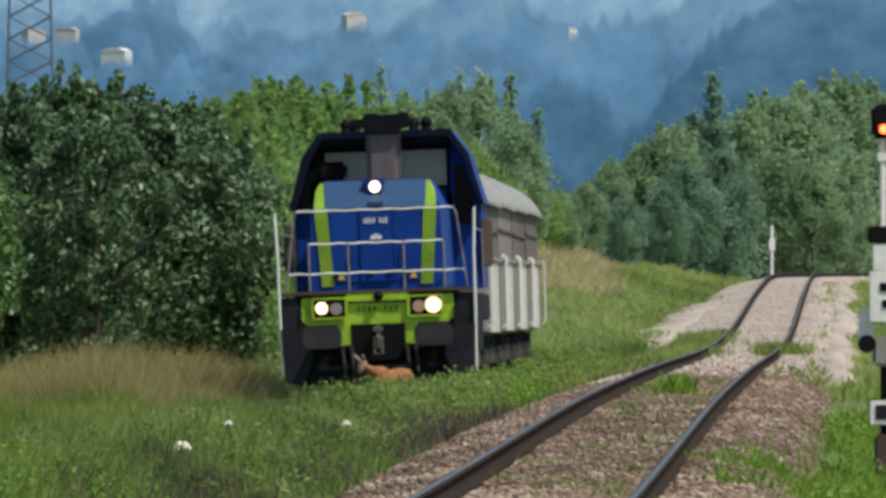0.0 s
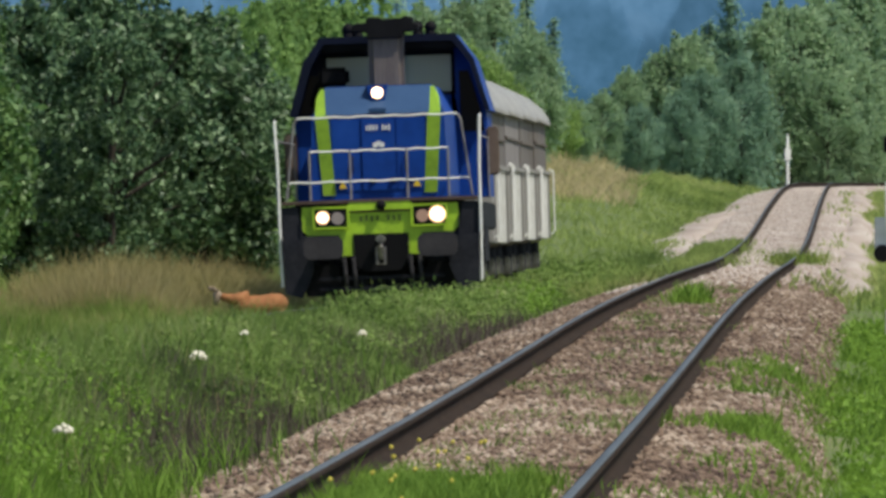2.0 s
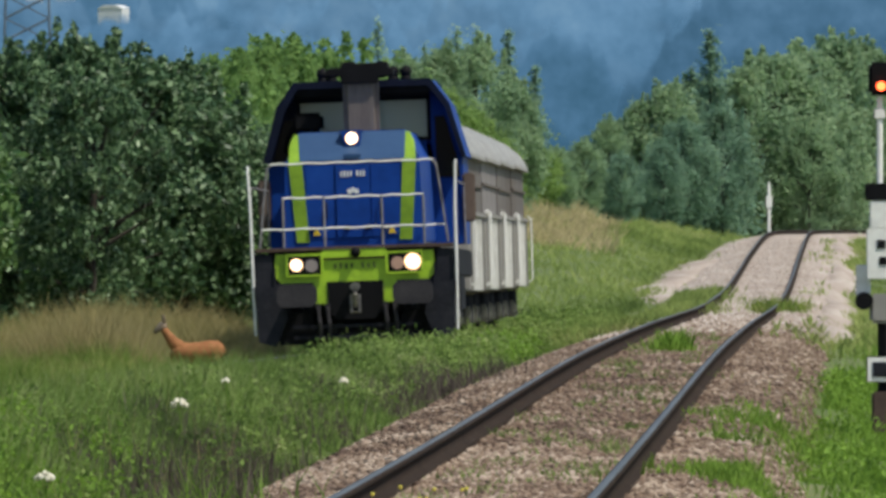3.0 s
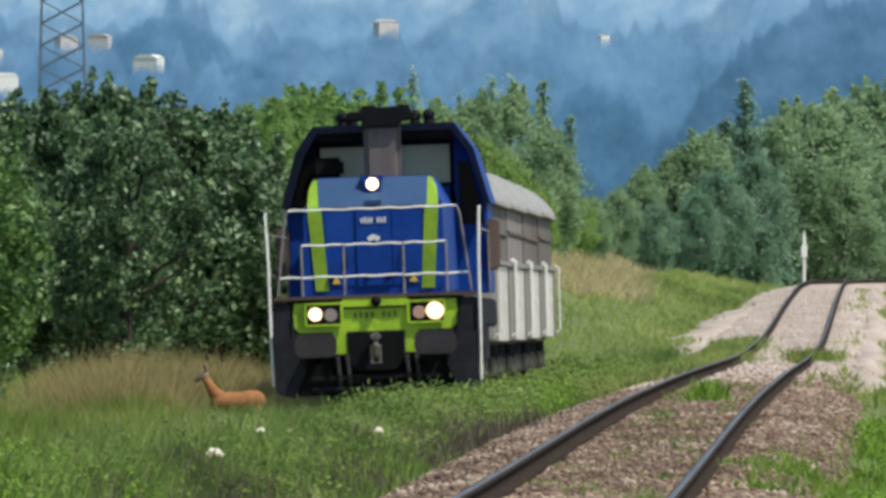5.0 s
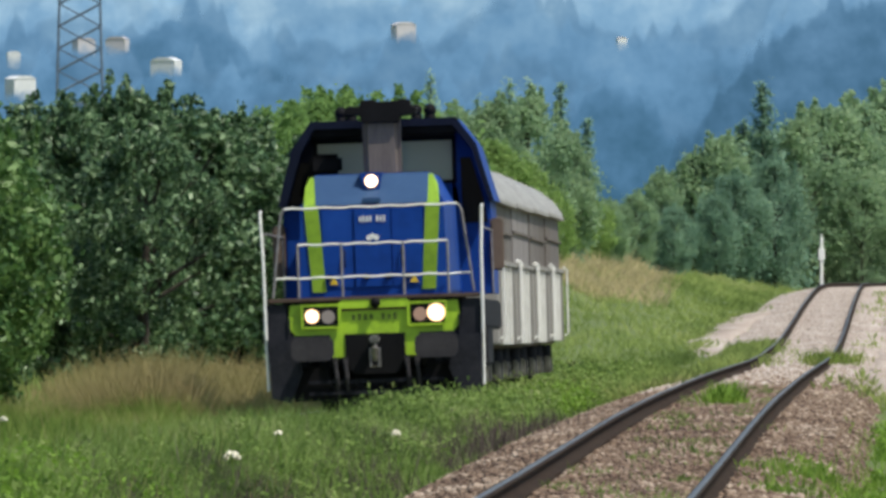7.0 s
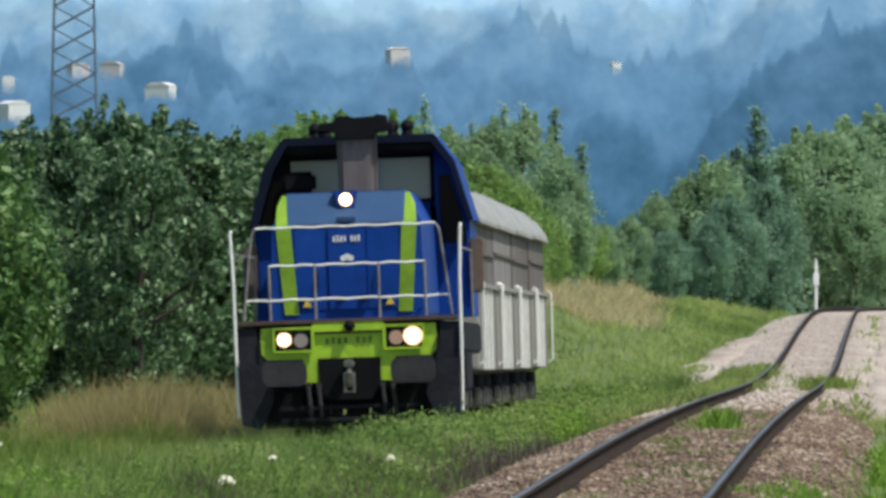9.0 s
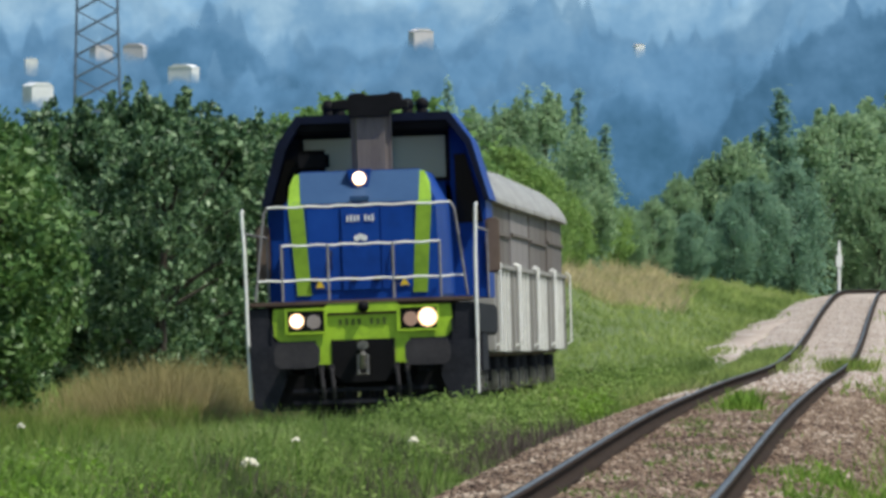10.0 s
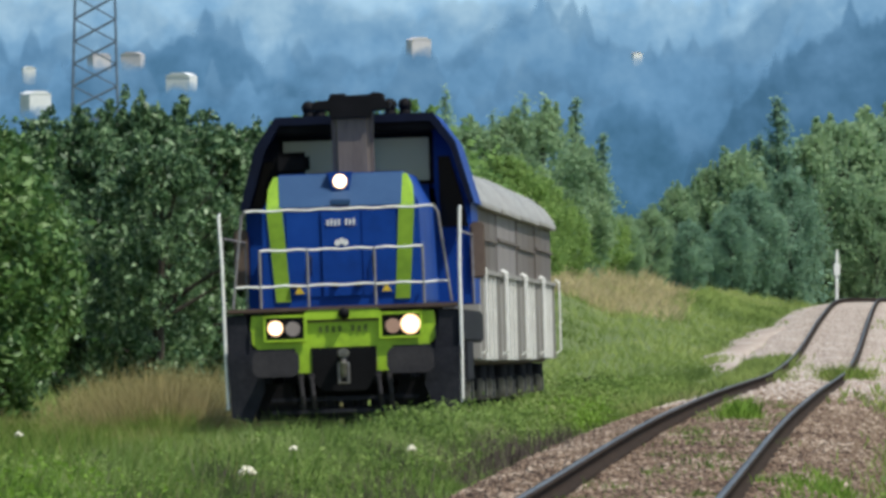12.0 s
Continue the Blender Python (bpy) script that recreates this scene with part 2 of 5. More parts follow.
def ground_z(x, y):
    """Height of the ground without the ballast."""
    x, y = np.asarray(x, float), np.asarray(y, float)
    u = x - near_x(y)
    nz, lz = near_z(y) - 0.55, left_z(y) - 0.22
    side = np.clip((-u - 6.0) / 0.9, 0, 1)
    bank = lz - 0.26 * side * np.clip((y - 60) / 60, 0, 1)
    bank = bank + 0.5 * np.clip((-u - 7.0) / 3, 0, 1) * np.clip((y - 296) / 25, 0, 1)
    bank = bank + 1.2 * np.clip((-u - 3.5) / 5, 0, 1) * np.clip((y - 430) / 160, 0, 1) * np.clip((1200 - y) / 300, 0, 1)
    w = np.clip((-u - 2.2) / 1.6, 0, 1)
    w = w * w * (3 - 2 * w)
    z = nz * (1 - w) + bank * w
    flat = np.clip(1 - np.abs(u + 5.06) / 1.6, 0, 1)
    z = z + bumps(x, y) * (1 - flat)
    z = z + np.clip((u - 6) / 60, 0, 1) * 0.8 + np.clip((-u - 14) / 80, 0, 1) * 1.0
    return z


# ---- ground, tracks ----
def build_ground():
    us = np.concatenate([np.linspace(-1500, -90, 12), np.linspace(-80, -20, 13), np.arange(-19, 12, 0.4), np.linspace(12.5, 60, 14), np.linspace(80, 1500, 12)])
    ys = np.concatenate([np.linspace(-300, 50, 8), np.arange(60, 420, 1.5), np.arange(420, 1000, 6), np.linspace(1020, 4300, 40)])
    U, Y = np.meshgrid(us, ys)
    X = U + near_x(Y)
    Z = ground_z(X, Y)
    v = np.stack([X, Y, Z], -1).reshape(-1, 3)
    w, h = len(us), len(ys)
    i = (np.arange(h - 1)[:, None] * w + np.arange(w - 1)[None]).ravel()
    f = np.stack([i, i + 1, i + w + 1, i + w], -1)
    g = tri_mesh("ground", v, f, M_SOIL)
    tagged(g, "uneven green grassy soil beside the railway tracks", "ground", kind="structure")
    for p in g.data.polygons:
        p.use_smooth = True


def sweep(name, prof, xf, zf, y0, y1, step, material, parent):
    """A profile (offset, height) drawn along a track."""
    ys = np.arange(y0, y1 + step, step)
    p = np.asarray(prof, float)
    X = xf(ys)[:, None] + p[None, :, 0]
    Z = zf(ys)[:, None] + p[None, :, 1]
    v = np.stack([X, np.repeat(ys[:, None], len(p), 1), Z], -1).reshape(-1, 3)
    n, h = len(p), len(ys)
    i = np.arange(h - 1)[:, None] * n
    k = np.arange(n - 1)[None]
    a = (i + k).ravel()
    return tri_mesh(name, v, np.stack([a, a + 1, a + n + 1, a + n], -1), material, parent)


RAIL_PROF = [(-0.075, -0.17), (-0.075, -0.155), (-0.012, -0.13), (-0.012, -0.05), (-0.036, -0.04), (-0.036, -0.004), (-0.03, -0.002)]
RAIL_PROF = RAIL_PROF + [(-x, z) for x, z in RAIL_PROF[::-1]]
HEAD_PROF = [(-0.026, -0.004), (-0.022, 0.003), (0.022, 0.003), (0.026, -0.004)]


def build_track(name, label, xf, zf, y1):
    t = tagged(new(name), label, "railway track", kind="structure")
    for s in (-0.752, 0.752):
        r = sweep("rail", RAIL_PROF, lambda y, s=s: xf(y) + s, zf, 40, y1, 2.0, M_RAIL, t)
        h = sweep("rail_head", HEAD_PROF, lambda y, s=s: xf(y) + s, zf, 40, y1, 2.0, M_RAILTOP, r)
        h["label"] = "polished steel running surface"
    return t


def build_bed(name, label, xf, zf, y0, y1, wide, material, kind="structure", left=0.0):
    prof = [(-wide - left - 0.75, -0.85), (-wide - left, -0.26 - left * 0.2), (-0.9, -0.155), (-0.7, -0.19), (0, -0.17), (0.7, -0.19), (0.9, -0.155), (wide, -0.22), (wide + 0.75, -0.85)]
    b = sweep(name, prof, xf, zf, y0, y1, 2.0, material, None)
    return tagged(b, label, "ballast", kind=kind)


def bed_h(u):
    """Height of the ballast's surface against the rail heads."""
    return np.interp(u, [-2.65, -1.9, -0.9, -0.7, 0, 0.7, 0.9, 1.55, 2.3], [-0.85, -0.33, -0.155, -0.19, -0.17, -0.19, -0.155, -0.22, -0.85])


def stones(name, n, u0, u1, y0, y1, size, parent, seed, material=None, fade=None):
    """Loose broken stones lying on the near track's bed."""
    rng = np.random.default_rng(seed)
    y = y0 + (y1 - y0) * rng.random(n) ** 1.25
    u = u0 + (u1 - u0) * rng.random(n)
    keep = (np.abs(np.abs(u) - 0.752) > 0.07)
    if fade is not None:                 # thins out from the first distance to the second, in patches
        keep &= (fade[1] - y) / (fade[1] - fade[0]) + 0.5 * (patchy(u, y, 0.7) - 0.5) > rng.random(n)
    y, u = y[keep], u[keep]
    n = len(y)
    z = near_z(y) + bed_h(u) + 0.005
    octa = np.array([(1, 0, 0), (0, 1, 0), (-1, 0, 0), (0, -1, 0), (0.1, 0.1, 0.5), (0, 0, -0.6)], float)
    s = size * (0.45 + 1.1 * rng.random((n, 1, 1)) ** 1.6)
    v = octa[None] * s * (0.7 + 0.6 * rng.random((n, 6, 3)))
    a = rng.random(n) * 6.28
    ca, sa = np.cos(a)[:, None], np.sin(a)[:, None]
    vx, vy = v[..., 0] * ca - v[..., 1] * sa, v[..., 0] * sa + v[..., 1] * ca
    v = np.stack([vx + (near_x(y) + u)[:, None], vy + y[:, None], v[..., 2] + z[:, None]], -1).reshape(-1, 3)
    tri = np.array([(0, 1, 4), (1, 2, 4), (2, 3, 4), (3, 0, 4), (1, 0, 5), (2, 1, 5), (3, 2, 5), (0, 3, 5)])
    f = (tri[None] + (np.arange(n) * 6)[:, None, None]).reshape(-1, 3)
    return tri_mesh(name, v, f, material or M_STONE, parent)


# ---- grass and weeds ----
def blades(x, y, z, h, width, lean, rng):
    """Bent blades: corners and triangles, one blade per point."""
    n = len(x)
    a = rng.random(n) * 6.28
    dx, dy = np.cos(a), np.sin(a)
    la = rng.random(n) * 6.28
    lx, ly = np.cos(la) * lean * h, np.sin(la) * lean * h
    b = np.stack([x, y, z], -1)
    side = np.stack([dx * width / 2, dy * width / 2 * 0.4, 0 * x], -1)
    m = b + np.stack([lx * 0.25, ly * 0.25, h * 0.45], -1)
    t = b + np.stack([lx, ly, h], -1)
    v = np.stack([b, m + side, m - side, t], 1).reshape(-1, 3)
    tri = np.array([(0, 1, 2), (2, 1, 3)])
    f = (tri[None] + (np.arange(n) * 4)[:, None, None]).reshape(-1, 3)
    return v, f


def patchy(x, y, s):
    return 0.5 + 0.25 * np.sin(x * s + 0.37 * y * s) + 0.25 * np.sin(1.9 * x * s - 0.11 * y * s + 2.0) * np.cos(y * s * 0.23)


def grass(name, label, n, u0, u1, y0, y1, h, width, material, seed, power=1.0, lean=0.45, where=None, tuft=5, hvar=None, spread=0.12, clumps=None):
    rng = np.random.default_rng(seed)
    m = n // tuft
    y = y0 + (y1 - y0) * rng.random(m) ** power
    u = u0 + (u1 - u0) * rng.random(m)
    if clumps is not None:               # (how many, half width, half depth)
        c = rng.integers(0, clumps[0], m)
        cy = y0 + (y1 - y0) * rng.random(clumps[0]) ** power
        cu = u0 + (u1 - u0) * rng.random(clumps[0])
        cs = 0.4 + 1.1 * rng.random(clumps[0])
        u = cu[c] + rng.normal(0, 0.5, m) * clumps[1] * cs[c]
        y = cy[c] + rng.normal(0, 0.5, m) * clumps[2] * cs[c]
    x = near_x(y) + u
    if where is not None:
        keep = where(u, y, rng.random(m))
        x, y, u = x[keep], y[keep], u[keep]
    th = h * (0.55 + 0.75 * rng.random(len(x))) * (0.7 + 0.6 * patchy(x, y, 0.9))
    if hvar is not None:
        th = th * hvar(u, y)
    x, y, th = np.repeat(x, tuft), np.repeat(y, tuft), np.repeat(th, tuft)
    x = x + rng.normal(0, spread, len(x))
    y = y + rng.normal(0, spread * 1.5, len(x))
    th = th * (0.5 + 0.6 * rng.random(len(x)))
    z = ground_z(x, y) - 0.03
    u = x - near_x(y)
    on = (u > -2.6) & (u < 2.2)
    z = np.where(on, np.maximum(z, near_z(y) + bed_h(u) - 0.02), z)
    v, f = blades(x, y, z, th, width * (0.6 + 0.8 * rng.random(len(x))), lean, rng)
    return tagged(tri_mesh(name, v, f, material), label, "grass", kind="stuff")


def weed_clumps(name, label, n, per, u0, u1, y0, y1, h, leaf, material, seed, power=1.0):
    """Low leafy weeds, as small uneven clumps of leaves."""
    rng = np.random.default_rng(seed)
    y = y0 + (y1 - y0) * rng.random(n) ** power
    u = u0 + (u1 - u0) * rng.random(n)
    x = near_x(y) + u
    z = ground_z(x, y)
    vs = []
    for k in range(n):
        hh = h * (0.5 + rng.random())
        vs.append(leaf_cloud(np.array([x[k], y[k], z[k] + hh * 0.5]), hh * 0.6, per, leaf, rng, 0.9))
    v = np.concatenate(vs)
    return tagged(tri_mesh(name, v, np.arange(len(v)).reshape(-1, 4), material), label, "weeds", kind="stuff")


# ---- trees ----
def leaf_cloud(c, r, n, size, rng, flat=0.8, fuzz=0.0):
    """Leaves on the outside of a clump; fuzz: share of leaves strewn loosely about it."""
    d = rng.normal(0, 1, (n, 3))
    d /= np.linalg.norm(d, axis=1, keepdims=True) + 1e-9
    p = c + d * r * (0.45 + 0.6 * rng.random((n, 1)) ** 0.5) * np.array([1, 1, flat])
    if fuzz:
        loose = rng.random((n, 1)) < fuzz
        p = np.where(loose, c + rng.normal(0, 0.62 * r, (n, 3)), p)
    nrm = d + rng.normal(0, 0.7, (n, 3))
    nrm /= np.linalg.norm(nrm, axis=1, keepdims=True)
    a = np.cross(nrm, rng.normal(0, 1, (n, 3)))
    a /= np.linalg.norm(a, axis=1, keepdims=True) + 1e-9
    b = np.cross(nrm, a)
    s = size * (0.6 + 0.8 * rng.random((n, 1)))
    return np.stack([p - a * s, p + b * s * 0.5 - nrm * s * 0.1, p + a * s, p - b * s * 0.5 - nrm * s * 0.1], 1).reshape(-1, 3)


def broadleaf(name, label, h, spread, seed, material, leaf=0.068, n_clumps=110, per=130, low=0.05, cl=0.56, fuzz=0.2):
    """A bushy tree: trunk, limbs, and a crown of many leaves in uneven clumps."""
    rng = np.random.default_rng(seed)
    t = empty(name, label, "tree")
    bm = bmesh.new()
    tube(bm, [(0, 0, -0.3), (0.05, 0.02, h * 0.3), (-0.05, 0.05, h * 0.62), (0.02, 0, h * 0.9)], [0.14, 0.11, 0.07, 0.02], 7)
    part("trunk", bm, M_BARK, t)
    vs = []
    for i in range(n_clumps):
        k = (i + 0.5) / n_clumps
        zz = h * (low + (1 - low) * k ** 0.9)
        env = spread * (0.55 + 0.55 * math.sin(math.pi * min(1, 0.22 + 0.78 * k))) * (1.0 if k < 0.75 else 1.0 - (k - 0.75) * 2.6)
        env *= 0.55 + 0.45 * min(1.0, k / 0.35)       # the crown overhangs its foot
        a = rng.random() * 6.28
        rr = env * (0.35 + 0.65 * rng.random() ** 0.5)
        c = np.array([math.cos(a) * rr, math.sin(a) * rr, min(zz, h * 0.94)])
        r = cl * spread * (0.24 + 0.2 * rng.random()) * (1.0 if k < 0.8 else 0.62)
        vs.append(leaf_cloud(c, r, per, leaf, rng, 0.9, fuzz))
        if i % 5 == 0:
            bm = bmesh.new()
            z0 = min(c[2] * 0.7, h * 0.75)
            tube(bm, [(0, 0, z0), tuple(c * [0.5, 0.5, 0.5] + [0, 0, z0 * 0.5]), tuple(c)], [0.05, 0.035, 0.012], 5)
            part("limb", bm, M_BARK, t)
    for i in range(9):                     # shoots that break the outline
        a, rr = rng.random() * 6.28, spread * 0.7 * rng.random()
        base = np.array([math.cos(a) * rr, math.sin(a) * rr, h * (0.8 + 0.12 * rng.random())])
        for k in range(5):
            vs.append(leaf_cloud(base + [0.03 * k, 0, k * h * 0.032], spread * 0.10 * (1.2 - k * 0.17), per // 6, leaf, rng, 1.3))
    v = np.concatenate(vs)
    f = np.arange(len(v)).reshape(-1, 4)
    tri_mesh("crown", v, f, material, t)
    return t


def spruce(name, label, h, spread, seed, material, leaf=0.3, layers=26, per=90):
    """A conifer: straight trunk with drooping whorls of needle clumps."""
    rng = np.random.default_rng(seed)
    t = empty(name, label, "tree")
    bm = bmesh.new()
    tube(bm, [(0, 0, -0.5), (0, 0, h * 0.5), (0.05, 0, h)], [0.2, 0.12, 0.02], 7)
    part("trunk", bm, M_BARK, t)
    vs = []
    for i in range(layers):
        k = i / (layers - 1)
        zz = h * (0.08 + 0.9 * k)
        R = spread * (1 - k) ** 0.85 * (0.75 + 0.4 * rng.random()) + 0.08
        for j in range(7):
            a = rng.random() * 6.28
            L = R * (0.6 + 0.5 * rng.random())
            n = max(6, int(per / 7 * (0.3 + 1 - k)))
            s = rng.random(n) ** 0.6
            p = np.stack([np.cos(a) * L * s, np.sin(a) * L * s, zz - s * L * 0.28 + rng.normal(0, 0.12, n)], -1) + rng.normal(0, 0.16, (n, 3))
            d = rng.normal(0, 1, (n, 3)) * [1, 1, 0.5]
            d /= np.linalg.norm(d, axis=1, keepdims=True)
            b = np.cross(d, [0.2, 0.1, 1.0])
            q = leaf * (0.6 + 0.7 * rng.random((n, 1)))
            vs.append(np.stack([p - d * q, p + b * q * 0.45, p + d * q - [0, 0, 0.1 * leaf], p - b * q * 0.45], 1).reshape(-1, 3))
    v = np.concatenate(vs)
    tri_mesh("crown", v, np.arange(len(v)).reshape(-1, 4), material, t)
    return t


def at_pix(x, y):
    """x, on the ground at distance y, for a direction x in 1/F."""
    return (x - 784) / F * y


def plant(proto, height, items, group):
    """Copies of a tree of that height: (direction, distance, top, turn), sized so that the top comes there."""
    for i, (px, d, top, rz) in enumerate(items):
        x = at_pix(px, d)
        g = float(ground_z(x, d)) - 0.1
        s = ((660 - top) / F * d + 0.75 - g) / (height * 1.05)
        m = pose(x, d, g, 0, 0, rz)
        c = copy_thing(proto, m) if i else proto
        if not i:
            c.matrix_basis = m
        w = s * (0.85 + 0.3 * ((i * 7) % 5) / 4)
        c.scale = (w, w, s)
        c["group"] = group


def ridge(name, label, y, z_base, tops, seed, material, tree=6.0, spiky=0.15, clearings=()):
    """A far wooded ridge: a sheet with an uneven tree line. tops: (direction, height over the eye)."""
    rng = np.random.default_rng(seed)
    xs = np.linspace(at_pix(-900, y), at_pix(2500, y), 1700)
    px = xs * F / y + 784
    top = np.interp(px, [p for p, _ in tops], [h for _, h in tops]) * y / F + 0.75
    jag = np.zeros_like(xs)
    for _ in range(300):
        c = rng.choice(xs)
        if rng.random() < spiky:            # a conifer's blunt cone
            w, hh = tree * (0.30 + 0.20 * rng.random()), tree * (0.6 + rng.random() * 0.7)
            q = hh * np.clip(1 - np.abs(xs - c) / w, 0, 1) ** 0.6
        else:                               # a round crown
            w, hh = tree * (0.35 + 0.6 * rng.random()), tree * (0.15 + rng.random() * 0.55)
            q = hh * np.sqrt(np.clip(1 - ((xs - c) / w) ** 2, 0, 1))
        jag = np.maximum(jag, q)
    top = top + jag
    for c, half, h, near in clearings:      # lower trees where a house looks over them
        k = np.clip(1.7 - np.abs(px - c) / half, 0, 1)
        edge = (h + 7) * y / F + 0.75 + 0.06 * jag
        top = top * (1 - k) + (edge if near else np.minimum(top, edge)) * k
    soft_edge = 26 * y / F
    rows = [0 * xs + z_base, top - soft_edge, top + soft_edge * 0.4]
    v = np.concatenate([np.stack([xs, 0 * xs + y, z], -1) for z in rows])
    n = len(xs)
    i = np.concatenate([np.arange(n - 1), np.arange(n - 1) + n])
    f = np.stack([i, i + 1, i + n + 1, i + n], -1)
    ob = tri_mesh(name, v, f, material)
    att = ob.data.attributes.new("edge", "FLOAT", "POINT")
    att.data.foreach_set("value", np.concatenate([np.ones(2 * n), np.zeros(n)]).astype(np.float32))
    return tagged(ob, label, "backdrop", kind="structure")


# ---- far things ----
def lattice_pylon(px, y, top_z):
    """A power pylon: four leaning legs with crossed bracing and cross-arms."""
    x = at_pix(px, y)
    g = float(ground_z(x, y)) - 0.5
    t = empty("power_pylon", "steel lattice power pylon tinted blue for haze", "pylon", m=pose(x, y, g))
    H = top_z - g

    def half(z):
        return 1.9 - 0.9 * z / H
    for sx in (-1, 1):
        for sy in (-1, 1):
            bm = bmesh.new()
            tube(bm, [(sx * half(z), sy * half(z), z) for z in (0, H * 0.5, H)], 0.075, 5)
            part("leg", bm, M_PYLON, t)
    n = 22
    for k in range(n):
        z0, z1 = H * k / n, H * (k + 1) / n
        for sx, sy in ((1, 0), (-1, 0), (0, 1), (0, -1)):
            bm = bmesh.new()
            for a, b in ((-1, 1), (1, -1)):
                if sx:
                    p, q = (sx * half(z0), a * half(z0), z0), (sx * half(z1), b * half(z1), z1)
                else:
                    p, q = (a * half(z0), sy * half(z0), z0), (b * half(z1), sy * half(z1), z1)
                tube(bm, [p, q], 0.06, 4)
            part("brace", bm, M_PYLON, t)
    for z, w in ((H * 0.72, 7), (H * 0.86, 5.5), (H * 0.97, 4)):
        bm = bmesh.new()
        tube(bm, [(-w, 0, z + 0.4), (0, 0, z), (w, 0, z + 0.4)], 0.16, 5)
        tube(bm, [(-w, 0, z + 0.4), (0, 0, z + 1.6), (w, 0, z + 0.4)], 0.1, 5)
        part("cross_arm", bm, M_PYLON, t)
    return t


def far_house(px, py, y, w, h, wall, roof, label, turn=15):
    """A small house on the far slope, at that direction and height over the eye."""
    x, z = at_pix(px, y), (660 - py) / F * y + 0.75
    g = float(ground_z(x, y))
    t = empty("house", label, "house", "far houses", m=pose(x, y, min(g, z - h), 0, 0, turn))
    z0 = z - h - min(g, z - h)
    bm = bmesh.new()
    box(bm, (0, 0, (z0 + h) / 2), (w, w * 0.8, z0 + h))
    part("wall", bm, wall, t)
    bm = bmesh.new()
    prism(bm, [(-w * 0.51, z0 + h), (w * 0.51, z0 + h), (w * 0.22, z0 + h + w * 0.13), (-w * 0.22, z0 + h + w * 0.13)], -w * 0.42, w * 0.42)
    part("roof", bm, roof, t)


def marker_post(px, y, height):
    x = at_pix(px, y)
    g = max(float(ground_z(x, y)), float(near_z(y)) - 0.75)
    t = empty("marker_post", "white trackside marker post with a small board", "post", m=pose(x, y, g))
    bm = bmesh.new()
    tube(bm, [(0, 0, -0.2), (0, 0, height)], 0.07, 8)
    part("post", bm, M_RAILING, t)
    bm = bmesh.new()
    box(bm, (0, -0.06, height - 0.6), (0.26, 0.05, 0.5), 0.03)
    part("board", bm, M_RAILING, t)
    bm = bmesh.new()
    tube(bm, [(0, 0, height), (0, 0, height + 0.25)], [0.06, 0.02], 8)
    part("tip", bm, M_RAILING, t)


def track_signal(px, y, top_z):
    """A low colour-light signal by the track: brown foot, black lower pole, boards, white mast, black head."""
    x = at_pix(px, y)
    g = float(ground_z(x, y)) - 0.05
    k = y / F
    t = empty("track_signal", "white and black trackside signal showing a red light", "signal", m=pose(x, y, g))

    def zz(py):
        return (672 - py) * k + 0.75 - g

    def bx(name, x0, x1, y0, y1, m, yy=0.0, d=0.08, bev=0.01, label=""):
        bm = bmesh.new()
        box(bm, ((x0 + x1) / 2 * k, yy, (zz(y0) + zz(y1)) / 2), ((x1 - x0) * k, d, abs(zz(y0) - zz(y1))), bev)
        return part(name, bm, m, t, label)
    bx("foot", -24, 26, 828, 925, M_DECK, d=0.26, bev=0.02, label="rusty brown foot post")
    bm = bmesh.new()
    tube(bm, [(0, 0, zz(835)), (0, 0, zz(690))], 0.075, 10)
    part("lower_pole", bm, M_BLACK, t)
    p = bx("number_plate", -34, 22, 766, 812, M_RAILING, -0.12, 0.02, label="white framed plate")
    bm = bmesh.new()
    box(bm, (-6 * k, -0.135, zz(789)), (34 * k, 0.012, 26 * k))
    part("plate_field", bm, M_FRAME, p)
    bx("junction_box", -28, 10, 655, 708, M_WLOW, -0.02, 0.2, 0.03)
    bx("side_board", -52, -26, 604, 660, M_RAILING, 0.02, 0.04)
    bm = bmesh.new()
    disc(bm, (-38 * k, -0.05, zz(668)), 16 * k, 0.18, 14)
    part("side_lamp", bm, M_BLACK, t, "dark unlit lamp")
    b = bx("lettered_board", -34, 34, 540, 630, M_RAILING, -0.1, 0.03, label="white board with dark marks")
    for dx, y0, y1 in ((-8, 560, 575), (10, 556, 572), (-4, 590, 604), (14, 592, 606)):
        bm = bmesh.new()
        box(bm, (dx * k, -0.12, zz((y0 + y1) / 2)), (14 * k, 0.012, (y1 - y0) * k))
        part("board_mark", bm, M_BLACK, b)
    bx("white_box", -28, 28, 490, 540, M_RAILING, -0.04, 0.14)
    bx("bracket", -36, 30, 460, 490, M_BLACK, -0.02, 0.2)
    bm = bmesh.new()
    tube(bm, [(-10 * k, 0, zz(470)), (-10 * k, 0, zz(300))], 0.03, 8)
    part("mast", bm, M_RAILING, t, "white mast")
    bx("mast_clamp", -20, 0, 328, 346, M_RAILING, 0, 0.08)
    h = bx("signal_head", -30, 26, 245, 304, M_BLACK, -0.02, 0.14, 0.03)
    bm = bmesh.new()
    disc(bm, (-8 * k, -0.11, zz(288)), 8 * k, 0.05, 14)
    part("red_lamp", bm, M_RED, h, "glowing red lamp")


